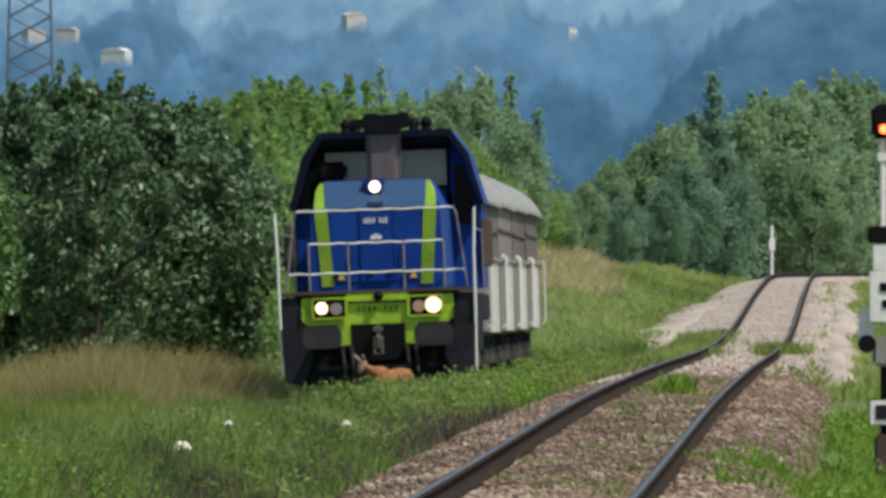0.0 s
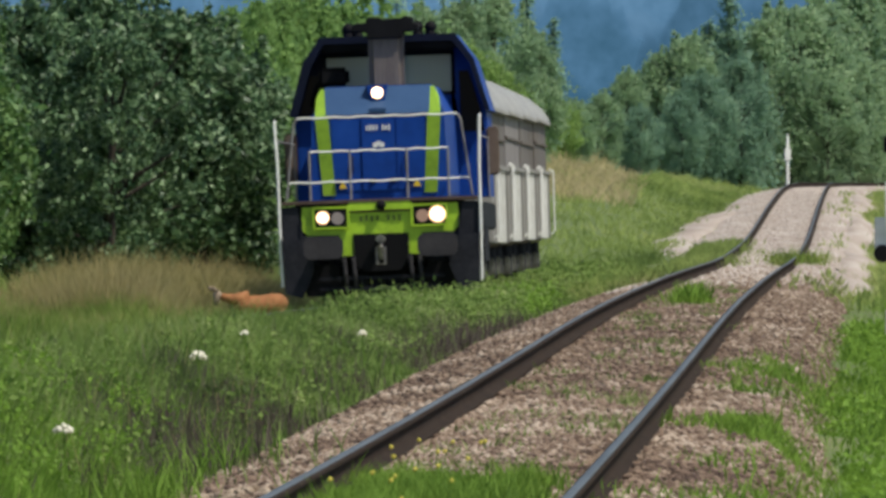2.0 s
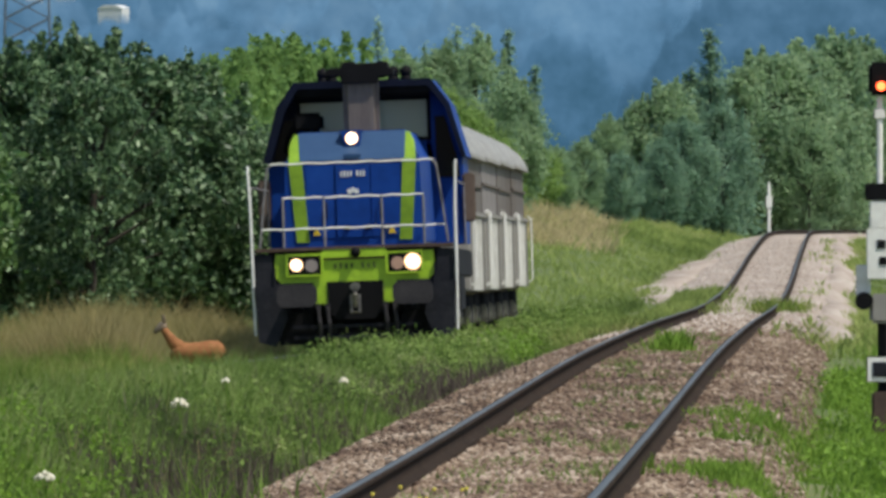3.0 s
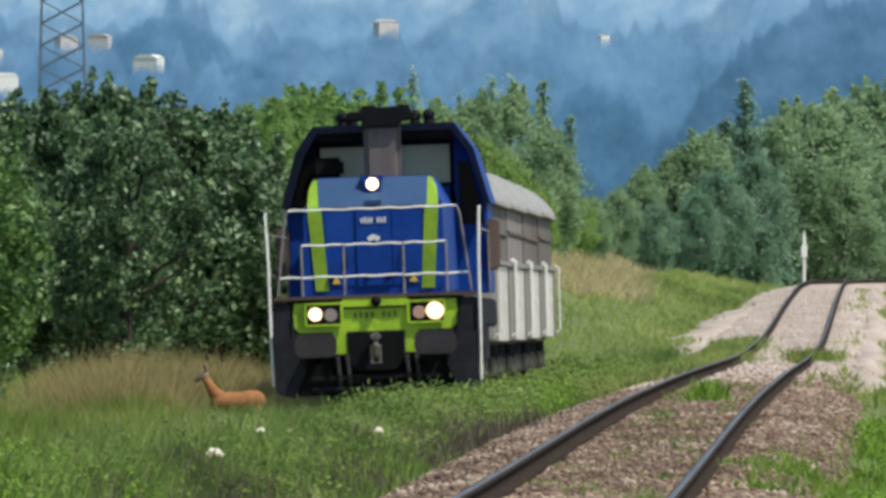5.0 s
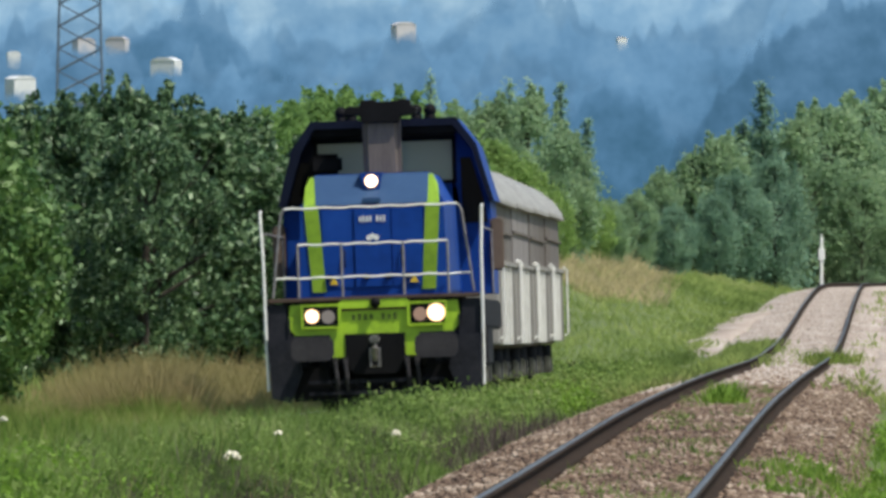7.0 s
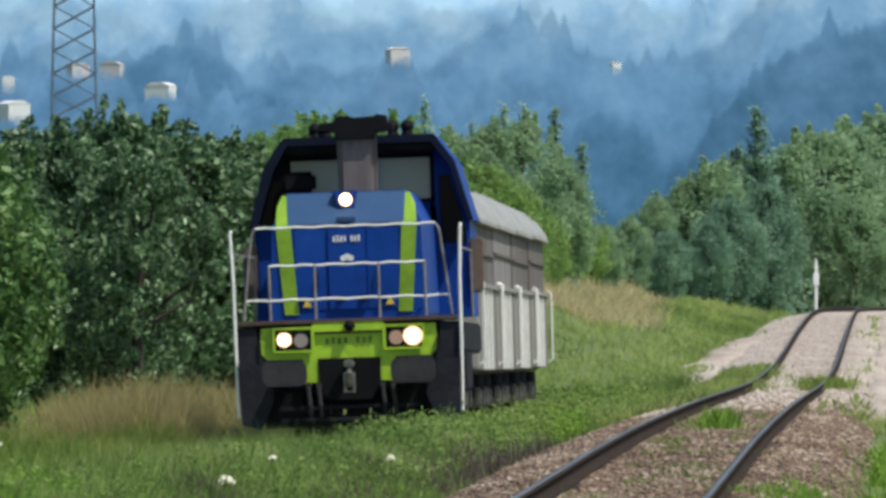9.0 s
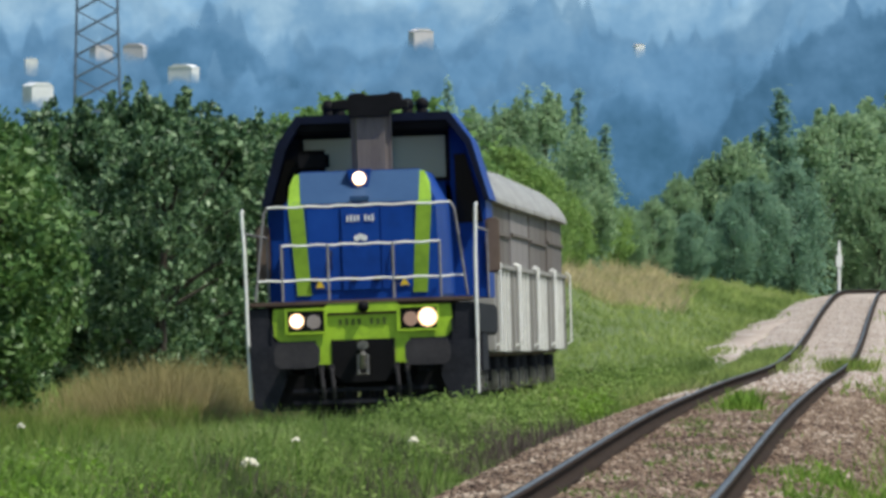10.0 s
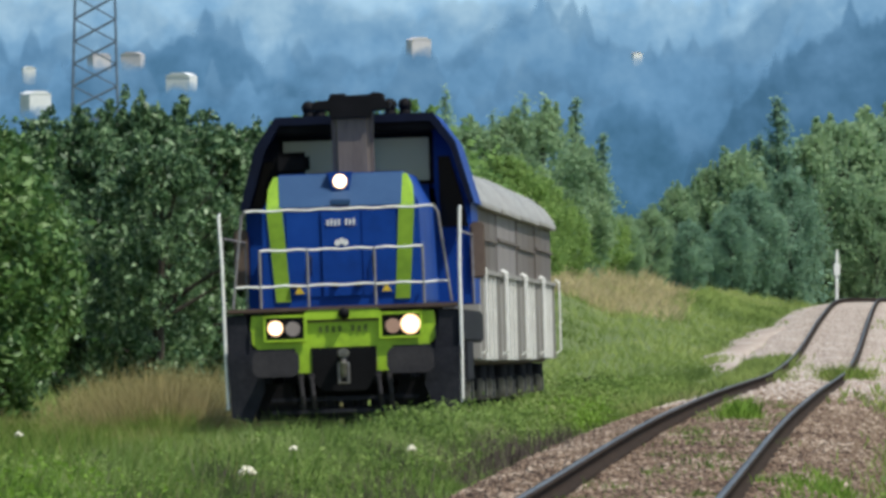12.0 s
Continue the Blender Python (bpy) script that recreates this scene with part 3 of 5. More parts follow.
def deer():
    """A roe deer, facing -x."""
    t = empty("deer", "reddish-brown roe deer running through the grass", "deer")

    def blob(name, c, r, m, parent, turn=(0, 0, 0), seg=14):
        bm = bmesh.new()
        bmesh.ops.create_uvsphere(bm, u_segments=seg, v_segments=10, radius=1)
        bmesh.ops.scale(bm, vec=r, verts=bm.verts)
        bmesh.ops.rotate(bm, cent=(0, 0, 0), matrix=Euler([radians(a) for a in turn]).to_matrix(), verts=bm.verts)
        bmesh.ops.translate(bm, vec=c, verts=bm.verts)
        return bm
    bm = bmesh.new()
    tube(bm, [(-0.40, 0, 0.60), (-0.37, 0, 0.59), (-0.28, 0, 0.57), (-0.14, 0, 0.565), (0.02, 0, 0.575), (0.18, 0, 0.595), (0.30, 0, 0.60), (0.37, 0, 0.60), (0.40, 0, 0.59)],
         [0.05, 0.11, 0.155, 0.165, 0.160, 0.168, 0.155, 0.10, 0.04], 14)
    part("body", bm, M_FUR, t, smooth=True)
    part("tail", blob("", (0.385, 0, 0.60), (0.03, 0.03, 0.05), None, None), M_FUR, t, smooth=True)
    bm = bmesh.new()
    tube(bm, [(0.06, 0, -0.07), (-0.05, 0, 0.09), (-0.10, 0, 0.22), (-0.13, 0, 0.31)], [0.13, 0.09, 0.062, 0.055], 10)
    neck = part("neck", bm, M_FUR, t, smooth=True)
    neck.location = (-0.30, 0, 0.66)
    bm = bmesh.new()
    tube(bm, [(-0.08, 0, 0.34), (-0.15, 0, 0.355), (-0.22, 0, 0.32), (-0.285, 0, 0.285)], [0.055, 0.068, 0.045, 0.027], 10)
    part("head", bm, M_FURDARK, neck, "grey-brown head", smooth=True)
    for s in (-1, 1):
        part("ear", blob("", (-0.10, s * 0.07, 0.45), (0.03, 0.02, 0.08), None, None, (s * -24, 0, 0)), M_FURDARK, neck, smooth=True)
    legs = []
    for x, y in ((-0.24, -0.07), (-0.24, 0.07), (0.27, -0.08), (0.27, 0.08)):
        bm = bmesh.new()
        tube(bm, [(0, 0, 0.05), (0.02 if x > 0 else 0, 0, -0.16), (0.04 if x > 0 else 0.0, 0, -0.30), (0.01, 0, -0.52)], [0.07, 0.045, 0.024, 0.02], 8)
        leg = part("leg", bm, M_FUR, t, smooth=True)
        leg.location = (x, y, 0.52)
        legs.append(leg)
    return t, neck, legs


def umbel(x, y, h, r):
    """A white flower head on a thin stem."""
    g = float(ground_z(x, y))
    t = empty("umbel_flower", "white umbel flower head on a tall stem", "flower", "white flowers", m=pose(x, y, g))
    bm = bmesh.new()
    tube(bm, [(0, 0, -0.05), (0.02, 0, h * 0.5), (0, 0, h)], 0.007, 5)
    part("stem", bm, M_LUSH, t)
    bm = bmesh.new()
    rng = random.Random(int(x * 1000) + int(y))
    for _ in range(14):
        a, d = rng.random() * 6.28, r * rng.random() ** 0.5
        q = bmesh.ops.create_icosphere(bm, subdivisions=1, radius=r * 0.34)["verts"]
        bmesh.ops.translate(bm, vec=(math.cos(a) * d, math.sin(a) * d, h + r * 0.8 * (1 - (d / r) ** 2)), verts=q)
    part("flower_head", bm, M_FLOWER, t)


# ---- train materials ----
M_BLUE = mat("blue_paint", [(0.004, 0.030, 0.180), (0.005, 0.043, 0.250), (0.009, 0.056, 0.295)], 0.8, 0.55, bump=0.05, spec=0.13)
M_SLATE = mat("pale_blue_paint", [(0.018, 0.053, 0.135), (0.030, 0.074, 0.168)], 1.2, 0.6, spec=0.2)
M_LIME = mat("lime_paint", [(0.200, 0.330, 0.016), (0.335, 0.530, 0.024), (0.420, 0.620, 0.034)], 1.5, 0.5)
M_STRIPE = mat("lime_stripe_paint", [(0.130, 0.235, 0.026), (0.200, 0.335, 0.034), (0.255, 0.405, 0.044)], 1.5, 0.7, spec=0.15)
M_LIMEDARK = mat("dark_green_lettering", [(0.05, 0.085, 0.010), (0.09, 0.14, 0.015)], 5, 0.7)
M_FRAME = mat("underframe_grey", [(0.009, 0.010, 0.014), (0.018, 0.019, 0.026), (0.030, 0.030, 0.037)], 2.5, 0.75, bump=0.2, spec=0.12)
M_BUFFER = mat("buffer_grey", [(0.024, 0.023, 0.028), (0.050, 0.046, 0.051)], 3, 0.75, bump=0.2, spec=0.15)
# dark trim colour, also the shade painted on the cab's left side
M_RIM = mat("dark_trim_shade", [(0.002, 0.004, 0.012), (0.005, 0.009, 0.030)], 2, 0.6, spec=0.15)
M_BLACK = mat("black_metal", [(0.003, 0.003, 0.004), (0.009, 0.009, 0.011)], 3, 0.7, spec=0.12)
M_DECK = mat("deck_brown", [(0.05, 0.03, 0.025), (0.10, 0.065, 0.05)], 3, 0.85)
M_STACK = mat("sooty_stack", [(0.07, 0.055, 0.05), (0.13, 0.105, 0.095), (0.17, 0.14, 0.125)], 2, 0.6, 0.3, stretch=(3, 3, 0.4))
M_RAILING = mat("white_railing", [(0.68, 0.67, 0.65), (0.86, 0.86, 0.84)], 9, 0.5)
M_POST = mat("dull_railing", [(0.13, 0.12, 0.13), (0.28, 0.27, 0.28)], 9, 0.6)
M_STEEL = mat("worn_steel", [(0.10, 0.09, 0.085), (0.35, 0.33, 0.31)], 9, 0.4, 0.8)
M_BROWN = mat("brown_panel", [(0.09, 0.06, 0.045), (0.15, 0.105, 0.08)], 2, 0.75)
M_WHITE = mat("white_lettering", [(0.7, 0.7, 0.7), (0.8, 0.8, 0.8)], 5, 0.6)
M_WARN = mat("warning_yellow", [(0.6, 0.42, 0.02), (0.7, 0.5, 0.03)], 5, 0.6)
M_LAMP = glow("headlight_glow", (1.0, 0.90, 0.72), 5.0)
# glow for the reflector discs that draw the headlights' warm halo
M_HALO = glow("lamp_halo_glow", (1.0, 0.62, 0.36), 0.9)
M_DIM = mat("unlit_lens", [(0.22, 0.18, 0.18), (0.34, 0.29, 0.28)], 6, 0.2)
# unlit lens given a faint glow for the headlight's reflection
M_WARMDIM = glow("lens_reflected_glow", (0.40, 0.24, 0.18), 0.08)
M_RED = glow("signal_red", (1.0, 0.10, 0.03), 6.0)
M_WG = [mat("wagon_upper_a", [(0.105, 0.090, 0.085), (0.165, 0.145, 0.138)], 0.7, 0.75, stretch=(1, 1, 0.3)),
        mat("wagon_upper_b", [(0.165, 0.148, 0.150), (0.245, 0.222, 0.222)], 0.7, 0.75, stretch=(1, 1, 0.3)),
        mat("wagon_upper_c", [(0.085, 0.068, 0.060), (0.135, 0.110, 0.100)], 0.7, 0.75, stretch=(1, 1, 0.3)),
        mat("wagon_upper_d", [(0.095, 0.082, 0.080), (0.145, 0.125, 0.120)], 0.7, 0.75, stretch=(1, 1, 0.3))]
M_WLOW = mat("wagon_lower_grey", [(0.20, 0.192, 0.183), (0.29, 0.278, 0.265), (0.35, 0.337, 0.320)], 0.8, 0.75, stretch=(1, 1, 0.3), spec=0.2)
M_WROOF2 = mat("wagon_roof_dusty", [(0.24, 0.22, 0.21), (0.36, 0.33, 0.32), (0.44, 0.42, 0.41)], 0.9, 0.7, 0.1)
M_WROOF = mat("wagon_roof_silver", [(0.26, 0.265, 0.27), (0.40, 0.405, 0.41)], 0.9, 0.6, 0.2)


# pylon steel with the blue of the haze put into its colour
M_PYLON = mat("hazed_steel", [(0.07, 0.105, 0.16), (0.11, 0.155, 0.22)], 1, 0.7)
M_WALL = mat("white_render", [(0.52, 0.54, 0.58), (0.72, 0.73, 0.75)], 0.5, 0.9)
# far walls greyed and blued: haze put into the render's colour
M_WALLHAZE = mat("hazed_render", [(0.42, 0.41, 0.45), (0.55, 0.53, 0.57)], 0.5, 0.9)
M_ROOFPALE = mat("pale_sheet_roof", [(0.36, 0.34, 0.36), (0.48, 0.44, 0.46)], 0.5, 0.8)
M_FUR = mat("russet_fur", [(0.187, 0.068, 0.022), (0.274, 0.108, 0.036), (0.324, 0.144, 0.058)], 9, 0.85, bump=0.2)
M_FURDARK = mat("grey_fur", [(0.16, 0.12, 0.09), (0.30, 0.22, 0.16)], 9, 0.85)


def glass(name, tint, trans):
    m = bpy.data.materials.new(name)
    m.use_nodes = True
    b = m.node_tree.nodes["Principled BSDF"]
    b.inputs["Base Color"].default_value = (*tint, 1)
    b.inputs["Transmission Weight"].default_value = trans
    b.inputs["Roughness"].default_value = 0.06
    b.inputs["Specular IOR Level"].default_value = 0.5 if trans else 0.1
    return m


# near-opaque glass: the pale green light in the panes is its tint
M_GLASS = glass("cab_glass", (0.36, 0.43, 0.37), 0.15)
M_DARKGLASS = glass("dark_glass", (0.006, 0.008, 0.012), 0.0)


def wheelset(parent, y, r):
    """Two wheels on an axle; turns about its own x axis."""
    bm = bmesh.new()
    for s in (-0.75, 0.75):
        c = bmesh.ops.create_cone(bm, cap_ends=True, segments=24, radius1=r, radius2=r, depth=0.13)["verts"]
        bmesh.ops.rotate(bm, cent=(0, 0, 0), matrix=Euler((0, radians(90), 0)).to_matrix(), verts=c)
        bmesh.ops.translate(bm, vec=(s, 0, 0), verts=c)
        for k in range(5):
            box(bm, (s + math.copysign(0.07, s), math.cos(k * 1.2566) * r * 0.5, math.sin(k * 1.2566) * r * 0.5), (0.03, 0.1, 0.1))
    tube(bm, [(-0.75, 0, 0), (0.75, 0, 0)], 0.08)
    w = part("wheelset", bm, M_FRAME, parent)
    w.location = (0, y, r)
    w["radius"] = r
    return w


def bogie(parent, yc, half, ys, r):
    for s in (-1.02, 1.02):
        bm = bmesh.new()
        box(bm, (s, yc, r + 0.08), (0.14, half * 2, 0.2), 0.02)
        fr = part("bogie_frame", bm, M_FRAME, parent)
        for y in ys:
            bm = bmesh.new()
            box(bm, (s * 1.06, y, r), (0.2, 0.34, 0.3), 0.03)
            part("axle_box", bm, M_STEEL, fr, "worn grey axle box")
        for y in np.linspace(yc - half * 0.55, yc + half * 0.55, 2):
            bm = bmesh.new()
            tube(bm, [(s * 1.05, y, r - 0.12), (s * 1.05, y, r + 0.34)], 0.11, 10)
            part("spring", bm, M_FRAME, fr)
    return [wheelset(parent, y, r) for y in ys]


def bars(name, parent, y, x0, x1, z, h, n, material, gaps=()):
    """A line of writing too small to read, as plain bars."""
    w = (x1 - x0) / n
    for k in range(n):
        if k not in gaps:
            bm = bmesh.new()
            box(bm, (x0 + (k + 0.5) * w, y, z + 0.006 * (k % 2)), (w * 0.52, 0.012, h * (0.74, 0.9, 0.8)[k % 3]))
            part(name, bm, material, parent)


CAB = ("cab_rear_wall", "cab_roof", "roof_rim", "roof_lip", "cab_pillar", "cab_side_front", "window_header", "cab_window", "window_frame", "corner_window", "cab_side", "side_panel", "rear_mirror")


def locomotive():
    t = empty("locomotive", "blue and lime green diesel locomotive with lit headlights", "locomotive")
    HY, CY = 1.15, 9.2                 # hood front, cab front
    # underframe, plough and steps
    bm = bmesh.new()
    box(bm, (0, 8.4, 1.30), (2.9, 15.6, 0.42), 0.03)
    box(bm, (0, 0.72, 1.30), (2.56, 0.2, 0.5), 0.02)
    part("underframe", bm, M_FRAME, t)
    bm = bmesh.new()
    box(bm, (0, 0.95, 1.555), (2.96, 1.0, 0.06), 0.015)
    part("deck", bm, M_DECK, t)
    for s in (-1, 1):
        bm = bmesh.new()
        prism(bm, [(s * 0.62, 0.98), (s * 1.5, 0.98), (s * 1.52, 1.5), (s * 1.24, 1.5), (s * 1.2, 1.06), (s * 0.62, 1.06)], 0.5, 0.75)
        prism(bm, [(s * 1.12, 1.0), (s * 1.5, 1.02), (s * 1.46, 0.2), (s * 1.2, 0.12), (s * 1.02, 0.55)], 0.42, 0.6)
        part("corner_plate", bm, M_FRAME, t)
        bm = bmesh.new()
        for k in range(3):
            box(bm, (s * 1.36, 0.62 + 0.1 * k, 0.36 + 0.36 * k), (0.34, 0.3, 0.035))
        for y in (0.5, 0.95):
            box(bm, (s * 1.19, y, 0.75), (0.03, 0.06, 1.1))
        part("entry_steps", bm, M_FRAME, t)
        bm = bmesh.new()                 # buffer
        disc(bm, (s * 0.86, 0.36, 0.87), 0.13, 0.5, 16)
        part_b = part("buffer", bm, M_BLACK, t)
        bm = bmesh.new()
        rim = []                         # rounded rectangular head
        for cx, cz, a0 in ((0.19, 0.06, 0), (-0.19, 0.06, 90), (-0.19, -0.06, 180), (0.19, -0.06, 270)):
            rim += [(s * 0.86 + cx + 0.11 * math.cos(radians(a0 + k * 22.5)), 0.87 + cz + 0.11 * math.sin(radians(a0 + k * 22.5))) for k in range(5)]
        prism(bm, rim, 0.03, 0.09)
        part("buffer_head", bm, M_BUFFER, part_b)
    # plough
    bm = bmesh.new()
    prism(bm, [(-1.15, 0.14), (1.15, 0.14), (1.2, 0.62), (0.7, 0.62), (0.6, 0.3), (-0.6, 0.3), (-0.7, 0.62), (-1.2, 0.62)], 0.62, 0.7)
    part("plough", bm, M_BLACK, t)
    for z in (0.24, 0.4):
        bm = bmesh.new()
        box(bm, (0, 0.58, z), (1.9, 0.04, 0.05), 0.01)
        part("plough_bar", bm, M_FRAME, t)
    # lime front
    bm = bmesh.new()
    prism(bm, [(-1.2, 1.17), (-1.17, 1.49), (1.17, 1.49), (1.2, 1.17), (1.1, 1.06), (0.62, 0.98), (0.64, 0.74), (0.42, 0.74), (0.42, 1.06), (-0.42, 1.06), (-0.42, 0.74), (-0.64, 0.74), (-0.62, 0.98), (-1.1, 1.06)], 0.52, 0.62)
    lime = part("front_panel", bm, M_LIME, t, "lime green front panel")
    bm = bmesh.new()
    prism(bm, [(-0.5, 1.49), (-0.42, 1.57), (0.42, 1.57), (0.5, 1.49), (0.5, 1.42), (-0.5, 1.42)], 0.46, 0.6)
    part("front_ledge", bm, M_LIME, lime)
    bm = bmesh.new()
    box(bm, (0, 0.505, 1.40), (0.98, 0.02, 0.025))
    part("ledge_seam", bm, M_DECK, lime)
    bars("number_bar", lime, 0.505, -0.33, 0.33, 1.29, 0.10, 8, M_LIMEDARK, (4,))
    for s in (-1, 1):
        bm = bmesh.new()
        prism(bm, [(s * 0.50, 1.18), (s * 0.98, 1.18), (s * 1.0, 1.45), (s * 0.50, 1.45)], 0.47, 0.53)
        hb = part("headlight_box", bm, M_BLACK, t, "dark headlight housing")
        bm = bmesh.new()
        for (a, b, c, d) in ((0.48, 1.46, 1.02, 1.49), (0.48, 1.15, 1.0, 1.18), (0.46, 1.16, 0.50, 1.48), (0.985, 1.16, 1.02, 1.48)):
            box(bm, (s * (a + c) / 2, 0.465, (b + d) / 2), (c - a, 0.03, d - b))
        part("housing_rim", bm, M_LIME, hb)
        bm = bmesh.new()
        disc(bm, (s * 0.865, 0.455, 1.325), 0.066 if s < 0 else 0.088, 0.05)
        part("headlight", bm, M_LAMP, hb, "lit round headlight")
        # disc behind the lamp, sized to paint its halo
        bm = bmesh.new()
        disc(bm, (s * 0.865, 0.462, 1.325), 0.100 if s < 0 else 0.130, 0.04)
        part("reflector", bm, M_HALO, hb, "warm glowing halo disc around the headlight")
        bm = bmesh.new()
        disc(bm, (s * 0.64, 0.455, 1.31), 0.095, 0.04)
        # right lens: reflected headlight painted as a faint glow
        part("marker_light", bm, M_DIM if s < 0 else M_WARMDIM, hb, "dim round lamp")
    bm = bmesh.new()
    bmesh.ops.create_uvsphere(bm, u_segments=12, v_segments=8, radius=0.075)
    bmesh.ops.translate(bm, vec=(0.02, 0.44, 1.49), verts=bm.verts)
    part("horn_knob", bm, M_BLACK, lime, smooth=True)
    # coupler
    bm = bmesh.new()
    prism(bm, [(-0.42, 1.06), (0.42, 1.06), (0.40, 0.62), (0.28, 0.5), (-0.28, 0.5), (-0.40, 0.62)], 0.5, 0.56)
    cp = part("coupler_pocket", bm, M_BLACK, t)
    bm = bmesh.new()
    tube(bm, [(0, 0.5, 1.0), (0, 0.25, 0.98), (0, 0.16, 0.85), (0, 0.2, 0.68)], 0.045)
    box(bm, (0, 0.3, 0.98), (0.14, 0.3, 0.1), 0.02)
    tube(bm, [(-0.06, 0.2, 0.86), (-0.06, 0.18, 0.6), (0.06, 0.18, 0.6), (0.06, 0.2, 0.86)], 0.022)
    part("coupling_hook", bm, M_STEEL, cp, "worn steel coupling hook")
    for x in (-0.56, -0.42, 0.44, 0.58):
        bm = bmesh.new()
        tube(bm, [(x, 0.5, 0.72), (x, 0.36, 0.66), (x + 0.02, 0.34, 0.45), (x + 0.03, 0.42, 0.28)], 0.03)
        box(bm, (x, 0.42, 0.7), (0.08, 0.12, 0.08), 0.01)
        part("brake_hose", bm, M_BUFFER, t)
    # hood: front tapers a little to the top, slanted upper panel
    bm = bmesh.new()
    prism(bm, [(-1.04, 1.58), (1.04, 1.58), (1.0, 2.88), (-1.0, 2.88)], HY, CY)
    prism(bm, [(-1.0, 2.88), (1.0, 2.88), (0.78, 3.30), (-0.78, 3.30)], HY + 0.47, CY, None)
    hood = part("hood", bm, M_BLUE, t, "blue engine hood")
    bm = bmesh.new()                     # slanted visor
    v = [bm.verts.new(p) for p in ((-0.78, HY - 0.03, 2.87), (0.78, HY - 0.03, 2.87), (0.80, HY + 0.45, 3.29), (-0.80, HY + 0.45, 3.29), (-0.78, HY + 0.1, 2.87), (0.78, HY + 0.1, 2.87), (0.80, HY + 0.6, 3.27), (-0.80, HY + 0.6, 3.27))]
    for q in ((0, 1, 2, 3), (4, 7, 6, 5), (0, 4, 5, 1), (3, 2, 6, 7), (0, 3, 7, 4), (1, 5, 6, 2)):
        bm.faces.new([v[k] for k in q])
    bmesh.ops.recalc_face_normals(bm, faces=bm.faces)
    part("hood_visor", bm, M_SLATE, hood, "pale blue slanted hood panel")
    for s in (-1, 1):
        bm = bmesh.new()                 # lime stripes
        prism(bm, [(s * 0.67, 1.66), (s * 0.86, 1.66), (s * 0.95, 2.85), (s * 0.75, 2.85)], HY - 0.025, HY + 0.02)
        q = [bm.verts.new(p) for p in ((s * 0.74, HY - 0.03, 2.85), (s * 0.95, HY - 0.03, 2.85), (s * 0.93, HY + 0.3, 3.12), (s * 0.86, HY + 0.44, 3.27), (s * 0.78, HY + 0.44, 3.27),
                                       (s * 0.74, HY + 0.1, 2.83), (s * 0.95, HY + 0.1, 2.83), (s * 0.93, HY + 0.5, 3.10), (s * 0.86, HY + 0.6, 3.24), (s * 0.78, HY + 0.6, 3.24))]
        for ids in ((0, 1, 2, 3, 4), (9, 8, 7, 6, 5), (0, 5, 6, 1), (1, 6, 7, 2), (2, 7, 8, 3), (3, 8, 9, 4), (4, 9, 5, 0)):
            bm.faces.new([q[k] for k in ids])
        bmesh.ops.recalc_face_normals(bm, faces=bm.faces)
        part("stripe", bm, M_STRIPE, hood, "lime green stripe")
        bm = bmesh.new()                 # hood door
        prism(bm, [(s * 0.27, 1.72), (s * 0.70, 1.72), (s * 0.70, 2.80), (s * 0.27, 2.80)], HY - 0.015, HY + 0.01)
        part("hood_door", bm, M_BLUE, hood)
        bm = bmesh.new()
        prism(bm, [(s * 0.50, 1.76), (s * 0.62, 1.76), (s * 0.56, 1.87)], HY - 0.03, HY - 0.012)
        part("warning_sign", bm, M_WARN, hood, "small yellow warning triangle")
        bm = bmesh.new()
        tube(bm, [(s * 0.40, HY - 0.02, 2.0), (s * 0.40, HY - 0.06, 2.04), (s * 0.40, HY - 0.06, 2.2), (s * 0.40, HY - 0.02, 2.24)], 0.012, 6)
        part("door_handle", bm, M_FRAME, hood)
    bm = bmesh.new()
    prism(bm, [(-0.25, 1.72), (0.25, 1.72), (0.25, 2.80), (-0.25, 2.80)], HY - 0.04, HY + 0.01)
    part("centre_door", bm, M_BLUE, hood)
    bars("number_bar", hood, HY - 0.05, -0.19, 0.19, 2.66, 0.10, 8, M_WHITE, (4,))
    bm = bmesh.new()
    for k in range(3):
        disc(bm, (-0.05 + 0.05 * k, HY - 0.05, 2.40 + (0.02 if k == 1 else 0)), 0.04, 0.015, 10)
    part("emblem", bm, M_WHITE, hood, "small white emblem")
    bm = bmesh.new()
    box(bm, (0, HY - 0.04, 2.92), (0.26, 0.03, 0.07), 0.01)
    part("builder_plate", bm, M_SLATE, hood)
    for x in (-0.62, -0.1, 0.2, 0.48):
        bm = bmesh.new()
        box(bm, (x, HY - 0.05, 1.86), (0.09, 0.05, 0.07), 0.012)
        part("door_latch", bm, M_BLACK, hood)
    # top lamp
    bm = bmesh.new()
    prism(bm, [(-0.16, 3.31), (0.16, 3.31), (0.11, 3.06), (-0.11, 3.06)], HY + 0.2, HY + 0.5)
    lb = part("top_lamp_box", bm, M_BLUE, t, "dark blue lamp housing")
    bm = bmesh.new()
    disc(bm, (0, HY + 0.185, 3.19), 0.072, 0.05)
    part("top_headlight", bm, M_LAMP, lb, "lit round headlight")
    # halo disc of the top lamp
    part("reflector", disc(bmesh.new(), (0, HY + 0.19, 3.19), 0.092, 0.04), M_HALO, lb, "warm glowing halo disc around the headlight")
    # exhaust stack in front of the cab
    bm = bmesh.new()
    prism(bm, [(-0.27, 3.2), (0.27, 3.2), (0.27, 4.24), (-0.27, 4.24)], 7.6, 8.3)
    bmesh.ops.bevel(bm, geom=bm.edges[:], offset=0.08, segments=3, affect="EDGES")
    st = part("exhaust_pipe", bm, M_STACK, t, "sooty brown-grey exhaust stack")
    bm = bmesh.new()
